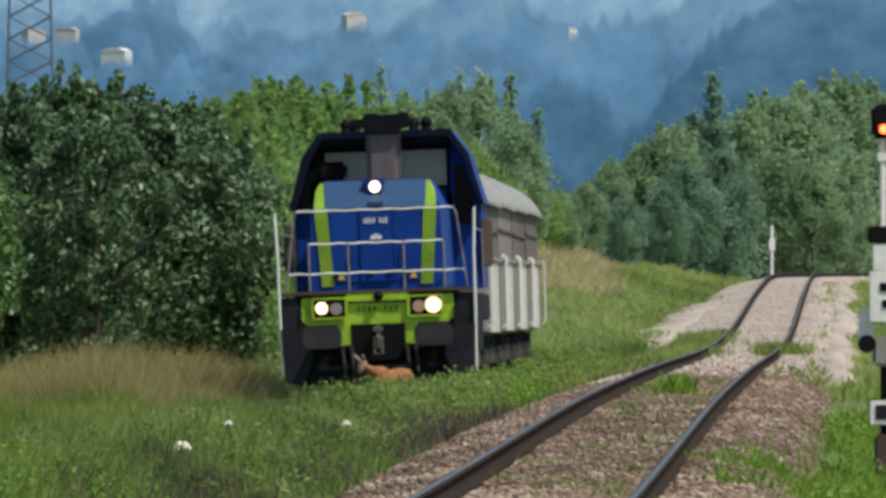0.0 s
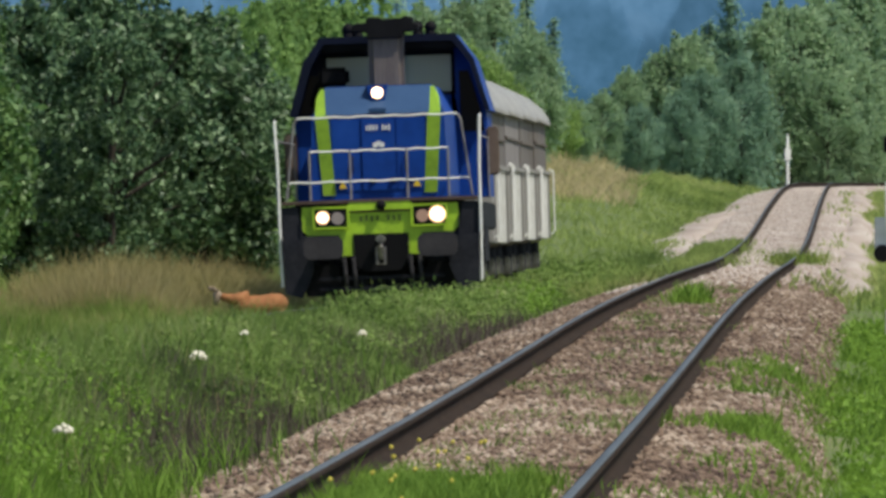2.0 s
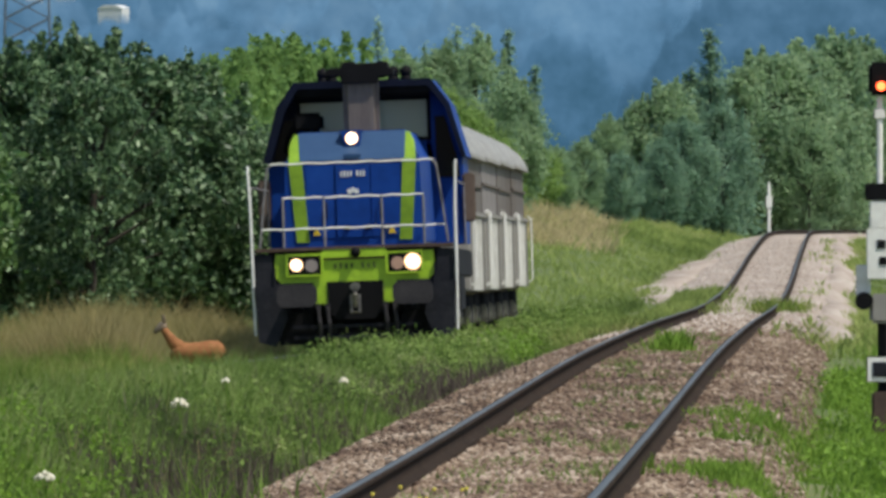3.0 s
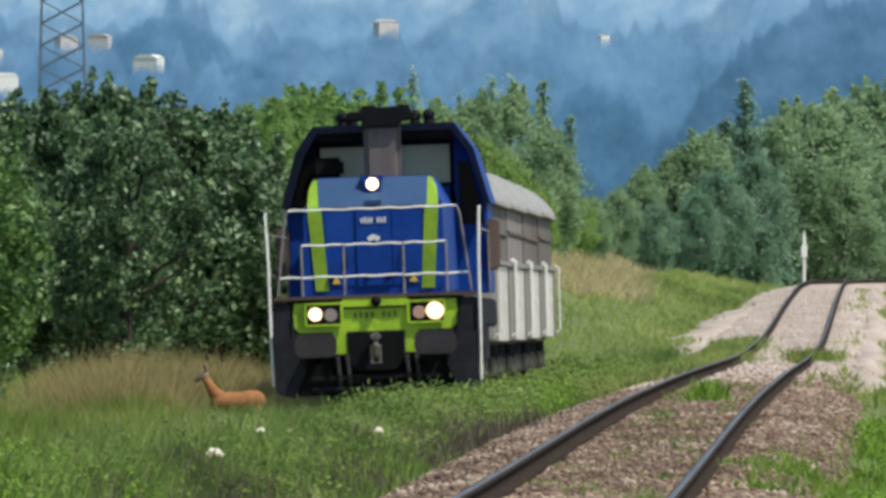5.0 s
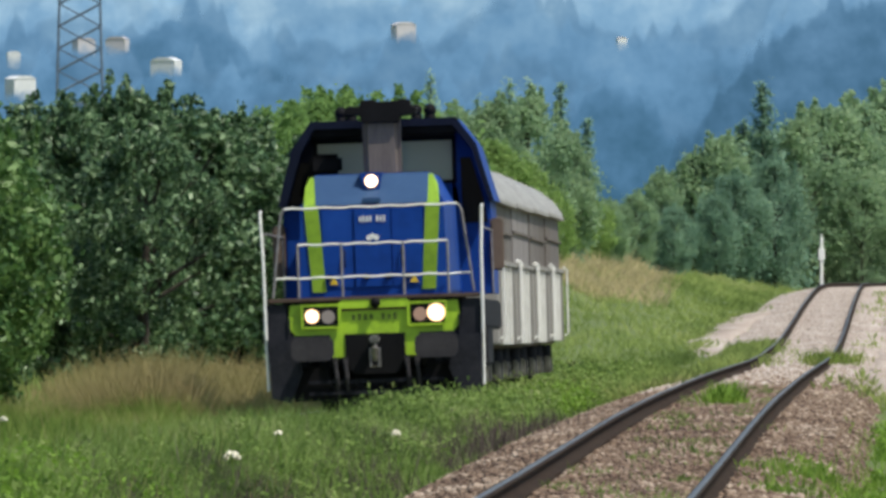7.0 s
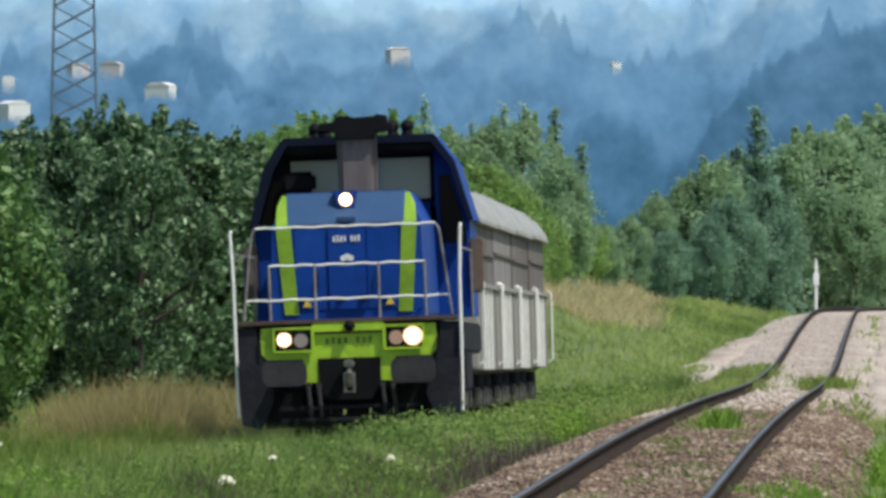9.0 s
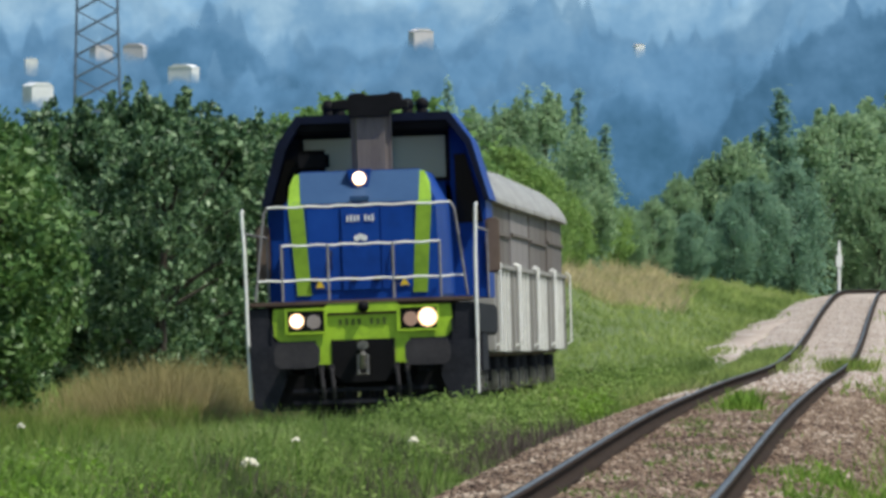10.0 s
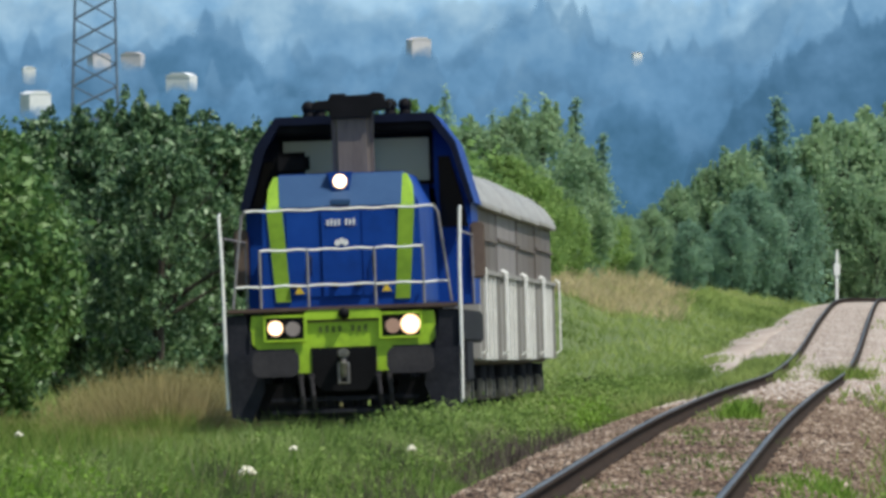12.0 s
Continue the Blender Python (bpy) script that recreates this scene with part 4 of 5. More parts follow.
    prism(bm, [(-0.52, 4.20), (-0.50, 4.31), (-0.30, 4.33), (-0.27, 4.41), (-0.08, 4.41), (-0.06, 4.38), (0.26, 4.39), (0.29, 4.42), (0.42, 4.40), (0.44, 4.31), (0.52, 4.28), (0.50, 4.19), (0.28, 4.17), (0.26, 4.08), (-0.28, 4.08), (-0.30, 4.19)], 7.5, 8.4)
    bmesh.ops.bevel(bm, geom=bm.edges[:], offset=0.012, segments=1, affect="EDGES")
    part("exhaust_cap", bm, M_BLACK, st, "black exhaust cap")
    for s, xs in ((-1, (-0.62, -0.47)), (1, (0.46, 0.66))):
        for x in xs:
            bm = bmesh.new()
            bmesh.ops.create_uvsphere(bm, u_segments=12, v_segments=8, radius=0.095)
            bmesh.ops.translate(bm, vec=(x, 9.5, 4.26), verts=bm.verts)
            tube(bm, [(x, 9.5, 4.04), (x, 9.5, 4.26)], [0.11, 0.06], 10)
            part("roof_horn", bm, M_BLACK, t, smooth=True)
    # cab: front wall with two window openings and a door opening on the right side
    L = 4.0
    out = [(-1.56, 1.6), (-1.56, 2.95), (-1.33, 3.72), (-1.06, 4.10), (1.06, 4.10), (1.33, 3.72), (1.56, 2.95), (1.56, 1.6)]
    cab = part("cab_rear_wall", prism(bmesh.new(), out, CY + L - 0.08, CY + L), M_BLUE, t)
    bm = bmesh.new()
    prism(bm, [(-1.62, 2.93), (-1.38, 3.74), (-1.09, 4.13), (1.09, 4.13), (1.38, 3.74), (1.62, 2.93), (1.53, 2.93), (1.29, 3.70), (1.03, 4.05), (-1.03, 4.05), (-1.29, 3.70), (-1.53, 2.93)], CY - 0.45, CY + L + 0.2)
    roof = part("cab_roof", bm, M_BLUE, t, "blue cab roof with angled sides")
    # dark edge, drawn broader on the left to hold the cab's shade
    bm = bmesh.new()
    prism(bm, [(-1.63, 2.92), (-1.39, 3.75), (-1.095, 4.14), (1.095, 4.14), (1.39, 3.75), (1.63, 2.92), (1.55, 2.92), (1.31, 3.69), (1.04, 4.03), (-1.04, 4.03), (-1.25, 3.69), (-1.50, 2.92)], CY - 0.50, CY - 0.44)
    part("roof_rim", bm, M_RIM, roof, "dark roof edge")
    bm = bmesh.new()
    box(bm, (0, CY - 0.2, 3.98), (2.2, 0.5, 0.16), 0.03)
    part("roof_lip", bm, M_BLACK, roof)
    for s in (-1, 1):
        bm = bmesh.new()
        prism(bm, [(s * 1.06, 3.98), (s * 1.3, 3.66), (s * 1.52, 2.9), (s * 1.10, 2.9), (s * 1.04, 3.3)], CY, CY + 0.07)
        # left pillar near-black: the cab's shaded side put into its colour
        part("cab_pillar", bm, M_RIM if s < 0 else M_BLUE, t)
        bm = bmesh.new()
        prism(bm, [(s * 1.52, 1.6), (s * 1.52, 2.9), (s * 0.95, 2.9), (s * 0.95, 1.6)], CY, CY + 0.07)
        part("cab_side_front", bm, M_BLUE, t)
    bm = bmesh.new()
    prism(bm, [(-0.95, 1.6), (-0.95, 3.22), (0.95, 3.22), (0.95, 1.6)], CY, CY + 0.07)
    part("cab_front", bm, M_BLUE, t)
    bm = bmesh.new()
    prism(bm, [(-0.14, 3.22), (-0.14, 3.98), (0.14, 3.98), (0.14, 3.22)], CY, CY + 0.07)
    part("window_pillar", bm, M_BLUE, t)
    bm = bmesh.new()
    prism(bm, [(-1.06, 3.86), (-1.06, 4.05), (1.06, 4.05), (1.06, 3.86)], CY, CY + 0.068)
    part("window_header", bm, M_RIM, t)
    for s in (-1, 1):
        bm = bmesh.new()
        prism(bm, [(s * 0.14, 3.22), (s * 1.05, 3.22), (s * 1.04, 3.86), (s * 0.14, 3.86)], CY + 0.02, CY + 0.035)
        part("cab_window", bm, M_GLASS, t, "cab window tinted pale green for the light in it")
        bm = bmesh.new()
        for (a, b, c, d) in ((0.12, 3.2, 1.07, 3.25), (0.12, 3.82, 1.07, 3.87), (1.01, 3.2, 1.07, 3.87)):
            box(bm, (s * (a + c) / 2, CY - 0.012, (b + d) / 2), (c - a, 0.03, d - b))
        part("window_frame", bm, M_BLACK, t)
        bm = bmesh.new()                 # narrow dark corner door window
        z0 = 2.62 if s > 0 else 2.96
        prism(bm, [(s * 1.14, z0), (s * (1.52 if s > 0 else 1.46), z0), (s * 1.46, 2.97), (s * 1.29, 3.56), (s * 1.13, 3.56)], CY - 0.025, CY - 0.006)
        part("corner_window", bm, M_DARKGLASS, t, "dark narrow door window")
        bm = bmesh.new()
        prism(bm, [(s * 1.49, 1.6), (s * 1.56, 1.6), (s * 1.56, 2.95), (s * 1.49, 2.95)], CY + 0.07, CY + L - 0.08)
        part("cab_side", bm, M_BLUE, t)
        bm = bmesh.new()                 # mirror
        box(bm, (s * 1.64, CY - 0.05, 2.3), (0.2, 0.05, 0.75), 0.03)
        part("side_panel", bm, M_BROWN, t, "brown panel beside the cab")
    bm = bmesh.new()                     # mirror seen before the left window
    box(bm, (-0.88, CY - 0.6, 3.52), (0.5, 0.12, 0.30), 0.06)
    tube(bm, [(-1.05, CY - 0.55, 3.5), (-1.2, CY - 0.3, 3.3), (-1.25, CY, 3.1)], 0.05)
    part("rear_mirror", bm, M_BLACK, t, "black rear-view mirror")
    bm = bmesh.new()
    box(bm, (0.0, CY + 1.7, 2.4), (2.7, 0.8, 1.5), 0.05)
    part("cab_console", bm, M_BLACK, t)
    for ob in t.children_recursive:      # the cab is a little narrower than the buffer beam
        if ob.name.split(".")[0] in CAB:
            for v in ob.data.vertices:
                v.co.x *= 0.955
    # rear hood
    part("rear_hood", prism(bmesh.new(), [(-1.1, 1.58), (1.1, 1.58), (1.05, 3.0), (0.8, 3.3), (-0.8, 3.3), (-1.05, 3.0)], CY + L, 16.0), M_BLUE, t)
    # railings
    ry = 0.62
    for z, x0, x1 in ((2.83, -1.21, 1.21), (2.32, -1.04, 1.06), (1.86, -1.36, 1.38)):
        bm = bmesh.new()
        n = 18
        tube(bm, [(x0 + (x1 - x0) * k / n, ry + (0.012 if k % 2 else 0), z + 0.008 * math.sin(k * 1.9)) for k in range(n + 1)], 0.016, 6)
        part("railing_bar", bm, M_RAILING, t, "white front railing")
    for x in (-1.04, -0.43, 0.43, 1.05):
        bm = bmesh.new()
        tube(bm, [(x, ry, 1.57), (x, ry, 2.33)], 0.018, 6)
        part("railing_post", bm, M_POST, t)
    for s in (-1, 1):
        bm = bmesh.new()
        tube(bm, [(s * 1.21, ry, 2.83), (s * 1.26, ry, 2.75), (s * 1.33, ry, 2.2), (s * 1.40, ry, 1.6)], 0.018, 6)
        part("railing_post", bm, M_POST, t)
        bm = bmesh.new()
        tube(bm, [(s * 1.50, 0.48, 0.3), (s * 1.515, 0.46, 1.2), (s * 1.52, 0.46, 2.1), (s * 1.545, 0.47, 2.78), (s * 1.545, 0.8, 2.8)], 0.024, 6)
        part("grab_rail", bm, M_RAILING, t, "white vertical grab rail")
        bm = bmesh.new()
        tube(bm, [(s * 1.52, 0.95, 1.57), (s * 1.52, 0.95, 2.5), (s * 1.50, 8.9, 2.5), (s * 1.50, 8.9, 1.57)], 0.016, 6)
        part("side_railing", bm, M_POST, t)
        bm = bmesh.new()
        box(bm, (s * 1.25, 8.0, 0.85), (0.4, 3.6, 0.6), 0.05)
        part("fuel_tank", bm, M_FRAME, t)
    ws = bogie(t, 4.0, 2.3, (2.15, 4.0, 5.85), 0.525) + bogie(t, 12.9, 2.3, (11.05, 12.9, 14.75), 0.525)
    return t, ws


def wagon(k):
    """A covered wagon: pale lower sides, darker upper sides, silver roof."""
    t = empty("covered_wagon", "grey covered freight wagon with a silver roof", "freight wagon", "train of covered wagons")
    W, A, B = 1.36, 0.35, 13.4
    bm = bmesh.new()
    box(bm, (0, (A + B) / 2, 0.92), (2.4, B - A, 0.22), 0.02)
    part("underframe", bm, M_DECK, t)
    bm = bmesh.new()
    box(bm, (0, (A + B) / 2, 1.47), (2 * W, B - A, 1.22), 0.03)
    part("lower_body", bm, M_WLOW, t, "pale grey lower sides")
    n = 3
    for j in range(n):
        a, b = A + (B - A) * j / n, A + (B - A) * (j + 1) / n
        bm = bmesh.new()
        box(bm, (0, (a + b) / 2, 2.55), (2 * W - 0.06, b - a - 0.04, 0.93), 0.03)
        part("upper_panel", bm, M_WG[((2, 2, 0), (1, 1, 1), (0, 3, 2), (2, 3, 3))[k][j]], t)
    for s in (-1, 1):
        bm = bmesh.new()
        box(bm, (s * (W - 0.02), (A + B) / 2, 2.55 + 0.04 * (k % 2)), (0.05, B - A - 0.1, 0.05), 0.008)
        part("panel_seam", bm, M_WG[2], t)
    half = [(W + 0.05, 2.98), (W + 0.01, 3.10), (W - 0.12, 3.28), (W - 0.34, 3.46), (W - 0.80, 3.68), (W - 1.15, 3.78)]
    prof = [(-x, z) for x, z in half] + [(0, 3.80)] + half[::-1]
    part("roof", prism(bmesh.new(), prof, A - 0.1, B + 0.1), (M_WROOF, M_WROOF2)[k % 2], t, "curved silver roof")
    for j in range(7):
        y = A + 0.3 + (B - A - 0.6) * j / 6
        bm = bmesh.new()
        tube(bm, [(x, y, z + 0.012) for x, z in prof], 0.035, 5)
        part("roof_rib", bm, M_WROOF, t)
    for s in (-1, 1):
        bm = bmesh.new()
        box(bm, (s * (W + 0.02), (A + B) / 2, 2.08), (0.07, B - A, 0.07), 0.01)
        box(bm, (s * (W + 0.02), (A + B) / 2, 3.0), (0.09, B - A, 0.07), 0.01)
        part("side_beam", bm, M_WLOW, t)
        for y in (A + 0.15, B - 0.15):
            bm = bmesh.new()
            tube(bm, [(s * (W + 0.03), y, 0.95), (s * (W + 0.10), y, 1.0), (s * (W + 0.10), y, 2.12), (s * (W + 0.03), y, 2.16)], 0.018, 6)
            part("grab_rail", bm, M_RAILING, t, "white grab rail")
        for y in np.linspace(A + 1.2, B - 1.2, 5):
            bm = bmesh.new()
            box(bm, (s * (W + 0.015), y, 1.47), (0.05, 0.055, 1.2))
            part("side_post", bm, M_RAILING if 2 < y < 11 else M_WLOW, t)
    for y in (A - 0.02, B + 0.02):
        for s in (-1, 1):
            bm = bmesh.new()
            disc(bm, (s * 0.875, y + (-0.15 if y < 1 else 0.15), 1.03), 0.2, 0.3, 14)
            part("buffer", bm, M_BLACK, t)
    ws = bogie(t, 2.5, 1.3, (1.6, 3.4), 0.46) + bogie(t, B - 2.2, 1.3, (B - 3.1, B - 1.3), 0.46)
    return t, ws


# ================= the place =================
build_ground()
near_bed = build_bed("ballast_bed", "brown crushed stone ballast under the empty track", near_x, near_z, 30, 396, 1.55, M_BED, left=0.35)
far_bed = build_bed("ballast_bed_far", "stone ballast of the distant track, paled for haze and sun", near_x, near_z, 396, 1400, 1.65, M_BEDFAR, left=0.6)
near_track = build_track("near_track", "rusty steel rails of the empty curving track", near_x, near_z, 1400)
far_track = build_track("far_track", "rusty overgrown rails under the train", far_x, lambda y: left_z(y) - 0.02, 392)

# far houses: direction, eaves, foot, distance, width, wall, roof, label, turn
HOUSES = [(60, 170, 200, 1985, 2.5, M_WALL, M_WALL, "white rendered house among far trees", 30),
          (48, 124, 142, 2455, 1.6, M_WALL, M_WALL, "white rendered house among far trees", 10),
          (318, 138, 158, 2205, 2.9, M_WALL, M_WALL, "long white building among far trees", -20),
          (172, 102, 120, 2455, 2.4, M_WALLHAZE, M_ROOFPALE, "pale house behind the pylon", 25),
          (232, 100, 122, 2455, 2.6, M_WALLHAZE, M_ROOFPALE, "greyish pink house behind the pylon", -15),
          (738, 74, 97, 2455, 2.6, M_WALLHAZE, M_WALLHAZE, "pale rendered house on the far slope", 20),
          (1124, 98, 112, 2738, 1.3, M_WALL, M_ROOFPALE, "tiny pale house on the far slope", 20)]

# ridges of far forest
rng_r = random.Random(12)
RIDGE_Y = [1450 * (4200 / 1450) ** (k / 10) for k in range(11)]
for k, y in enumerate(RIDGE_Y):
    tops = []
    for px in range(-900, 2501, 85):
        right = (240 if 3 <= k <= 6 else 110) * max(0.0, min(1.0, (px - 1330) / 160)) * (1 if 1 <= k <= 8 else 0.3)
        gap = -20 * max(0.0, 1 - abs(px - 1160) / 220) if k < 2 else 0.0
        group = 75 * max(0.0, 1 - abs(px - 960) / 150) if k in (5, 6) else (60 * max(0.0, 1 - abs(px - 1110) / 110) if k == 3 else 0.0)
        tops.append((px, 318 + 36 * k + rng_r.uniform(-30, 30) + right + gap + group + (60 if k == 10 else 0)))
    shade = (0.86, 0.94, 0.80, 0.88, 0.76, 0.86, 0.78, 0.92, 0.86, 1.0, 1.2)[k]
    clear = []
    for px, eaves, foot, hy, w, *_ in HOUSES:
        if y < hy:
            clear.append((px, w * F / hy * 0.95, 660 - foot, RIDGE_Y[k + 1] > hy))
    ridge("backdrop_%d" % (k + 1), "blue hazy wooded slope in the distance", y, 0, tops, 60 + k, distance_mat("far_forest_haze", y, shade), 80 * y / F, 0.10 if k < 10 else 0.0, clear)

# their dark blue is haze put into the glow too
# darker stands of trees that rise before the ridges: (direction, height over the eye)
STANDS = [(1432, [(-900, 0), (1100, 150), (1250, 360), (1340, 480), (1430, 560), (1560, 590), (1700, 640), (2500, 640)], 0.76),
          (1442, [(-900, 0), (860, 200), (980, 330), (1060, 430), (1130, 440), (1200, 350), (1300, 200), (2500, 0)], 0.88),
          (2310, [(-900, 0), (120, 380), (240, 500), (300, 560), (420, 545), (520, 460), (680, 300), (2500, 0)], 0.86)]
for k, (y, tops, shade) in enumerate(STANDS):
    ridge("backdrop_%d" % (k + 12), "dark blue stand of hazy trees in the distance", y, 0, tops, 90 + k, distance_mat("far_stand_haze", y, shade, 1150), 70 * y / F, 0.12)
lattice_pylon(165, 1425, 46.0)
for px, eaves, foot, y, w, wall, roof, label, turn in HOUSES:
    far_house(px, eaves, y, w, (foot - eaves) * y / F + 1.0, wall, roof, label, turn)

# bushes and trees
bush_a = broadleaf("leafy_tree", "dense dark green leafy tree behind the dry grass", 4.6, 1.7, 21, M_LEAF)
bush_b = broadleaf("leafy_tree", "dense dark green leafy tree behind the dry grass", 4.6, 1.5, 22, M_LEAF)
bush_n = broadleaf("leafy_bush", "bright green leafy bush at the thicket's edge", 4.0, 1.3, 27, M_LEAF2, leaf=0.06)
bush_c = broadleaf("leafy_tree", "leafy tree in the thicket, green paled for haze", 4.8, 1.7, 23, M_LEAFHAZE, leaf=0.078, cl=0.75, fuzz=0.7)
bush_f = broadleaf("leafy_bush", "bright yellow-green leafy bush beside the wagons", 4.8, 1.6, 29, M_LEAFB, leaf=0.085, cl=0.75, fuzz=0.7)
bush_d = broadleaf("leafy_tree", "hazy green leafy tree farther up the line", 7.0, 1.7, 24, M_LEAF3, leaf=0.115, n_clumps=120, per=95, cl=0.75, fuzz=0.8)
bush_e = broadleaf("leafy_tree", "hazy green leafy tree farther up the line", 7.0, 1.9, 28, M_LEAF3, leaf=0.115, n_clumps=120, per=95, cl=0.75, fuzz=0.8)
bush_g = broadleaf("leafy_tree", "dark green leafy tree in the far thicket, blued for haze", 7.0, 1.9, 31, M_LEAFHAZEBLUE, leaf=0.115, n_clumps=120, per=95, cl=0.75, fuzz=0.8)
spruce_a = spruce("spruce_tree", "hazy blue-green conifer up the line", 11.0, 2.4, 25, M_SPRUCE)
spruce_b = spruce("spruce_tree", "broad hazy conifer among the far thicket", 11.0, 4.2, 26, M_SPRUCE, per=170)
spruce_c = spruce("slender_tree", "slender tree behind the wagons, green paled for haze", 11.0, 3.6, 30, M_LEAF3, leaf=0.2, per=150)
plant(bush_a, 4.6, [(150, 345, 195, 0), (-60, 338, 190, 70), (320, 350, 205, 160), (60, 345, 215, 200), (440, 352, 235, 300)], "thicket")
plant(bush_b, 4.6, [(235, 346, 160, 0), (385, 352, 205, 90), (-150, 335, 180, 40), (280, 340, 235, 210), (100, 350, 205, 10), (170, 350, 260, 130), (265, 352, 240, 20), (350, 354, 260, 250), (60, 349, 250, 330)], "thicket")
plant(bush_n, 4.0, [(-10, 305, 235, 0), (-100, 302, 130, 90), (-140, 300, 140, 200)], "thicket edge")
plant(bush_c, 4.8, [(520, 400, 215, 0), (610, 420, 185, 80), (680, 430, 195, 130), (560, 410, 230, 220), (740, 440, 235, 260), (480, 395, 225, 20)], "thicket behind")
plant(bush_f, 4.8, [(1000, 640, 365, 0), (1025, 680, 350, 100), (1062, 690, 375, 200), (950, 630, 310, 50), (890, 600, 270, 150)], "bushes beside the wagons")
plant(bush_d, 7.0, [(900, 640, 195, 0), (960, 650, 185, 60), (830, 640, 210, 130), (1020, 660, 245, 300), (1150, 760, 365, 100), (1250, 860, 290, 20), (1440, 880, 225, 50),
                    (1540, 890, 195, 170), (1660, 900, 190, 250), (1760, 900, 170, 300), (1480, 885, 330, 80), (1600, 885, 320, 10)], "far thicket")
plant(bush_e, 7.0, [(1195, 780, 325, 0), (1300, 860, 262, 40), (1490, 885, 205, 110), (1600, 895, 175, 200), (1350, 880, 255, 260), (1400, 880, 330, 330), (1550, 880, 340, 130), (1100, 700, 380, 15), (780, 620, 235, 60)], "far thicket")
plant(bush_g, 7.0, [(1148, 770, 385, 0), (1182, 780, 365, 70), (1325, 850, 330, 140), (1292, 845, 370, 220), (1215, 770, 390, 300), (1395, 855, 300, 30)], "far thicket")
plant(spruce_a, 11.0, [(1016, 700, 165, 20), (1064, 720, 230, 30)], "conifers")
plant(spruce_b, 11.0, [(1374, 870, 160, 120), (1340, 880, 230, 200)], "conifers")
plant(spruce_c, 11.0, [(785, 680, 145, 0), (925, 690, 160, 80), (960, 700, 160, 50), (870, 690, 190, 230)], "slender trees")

# grass and weeds
grass("verge_grass", "tall green weeds between the two tracks", 160000, -4.5, -2.25, 84, 310, 0.30, 0.013, M_WEED, 11, 1.1, hvar=lambda u, y: np.clip(0.4 + (-u - 2.25) * 0.8, 0.4, 1.15))
grass("bank_grass", "green grass growing over the train's track", 110000, -7.2, -3.9, 120, 262, 0.20, 0.014, M_GRASS, 12, 0.9, hvar=lambda u, y: np.interp(y, [150, 200, 235, 262], [1.9, 1.5, 0.8, 0.55]))
grass("meadow_grass", "green meadow grass beside the train", 150000, -19, -6.6, 84, 335, 0.32, 0.016, M_GRASS, 13, 1.0,
      hvar=lambda u, y: np.where((y > 200) & (u > -14), 0.42, 1.0))
grass("lush_weeds", "bright green lush weeds", 90000, -6.0, -2.7, 84, 124, 0.36, 0.012, M_LUSH, 14, clumps=(60, 0.8, 5))
grass("dead_stalks", "dark brown dead weed stalks beside the ballast", 13000, -3.5, -2.4, 100, 240, 0.32, 0.012, M_DEAD, 18, clumps=(60, 0.5, 5), lean=0.2)
grass("pale_stalks", "thin pale grass stalks with seed heads", 700, -5.5, -2.4, 90, 170, 0.5, 0.008, M_DRY, 37, lean=0.2, tuft=2)
grass("side_grass", "bright green grass along the ballast", 100000, 1.7, 8, 84, 330, 0.27, 0.013, M_LUSH, 15, where=lambda u, y, r: u > 1.9 + 0.5 * patchy(y, u, 0.3) - 0.5 * (r > 0.9) + 0.6 * np.clip((y - 200) / 60, 0, 1))
def hump(u, y):
    """Height of the dry grass: a rounded stand below the bushes."""
    d = 784 + (near_x(y) + u) * F / y
    return np.interp(d, [-200, 85, 125, 190, 300, 350, 385, 410, 440, 620], [0.12, 0.20, 0.48, 0.85, 1.12, 1.05, 0.95, 0.95, 1.05, 1.0])


def hump_front(u, y):
    d = 784 + (near_x(y) + u) * F / y
    return np.interp(d, [60, 120, 200, 290, 340, 375, 400, 425], [0.1, 0.45, 0.75, 1.0, 0.92, 0.65, 0.4, 0.2])


grass("dry_grass", "tall dry straw-coloured grass below the bushes", 100000, -18, -7.4, 290, 342, 0.66, 0.014, M_DRY, 16, lean=0.6, hvar=hump, where=lambda u, y, r: r < 0.35 + 0.9 * (patchy(u, y, 0.8) - 0.25))
grass("dry_grass", "tall dry straw-coloured grass below the bushes", 26000, -16, -7.9, 276, 294, 0.5, 0.012, M_DRY, 45, lean=0.6, clumps=(60, 1.3, 6))
grass("dry_thicket", "very tall dense dry grass where the deer hides", 26000, -10.6, -7.9, 279.5, 290, 1.0, 0.012, M_DRY, 46, lean=0.45, hvar=hump_front)
grass("mixed_grass", "green grass among the dry stems", 70000, -17, -8.0, 270, 291, 0.50, 0.012, M_GRASS, 49, lean=0.5, clumps=(110, 1.4, 6))
grass("mixed_grass", "green grass among the dry stems", 16000, -11.2, -8.3, 276.5, 280.5, 0.62, 0.012, M_GRASS, 50, lean=0.5, clumps=(26, 0.9, 2), hvar=hump_front)
grass("dry_bank_grass", "dry straw-coloured grass on the far bank", 22000, -11.5, -5.0, 590, 760, 0.50, 0.04, M_DRYHAZED, 19, lean=0.7, where=lambda u, y, r: 784 + (near_x(y) + u) * F / y < 1130 + 90 * r)
grass("slope_grass", "green grass on the rising slope", 170000, -14, 14, 300, 1000, 0.32, 0.032, M_SLOPE, 17, 1.0, lean=0.7,
      where=lambda u, y, r: ((u > np.where(y > 320, 2.5, 2.3)) | (u < np.where((y > 480) & (y < 640), -3.3 + 0.2 * np.sin(y * 0.045), -2.9))) & ((np.abs(u + 5.06) > 1.7) | (y > 332)))
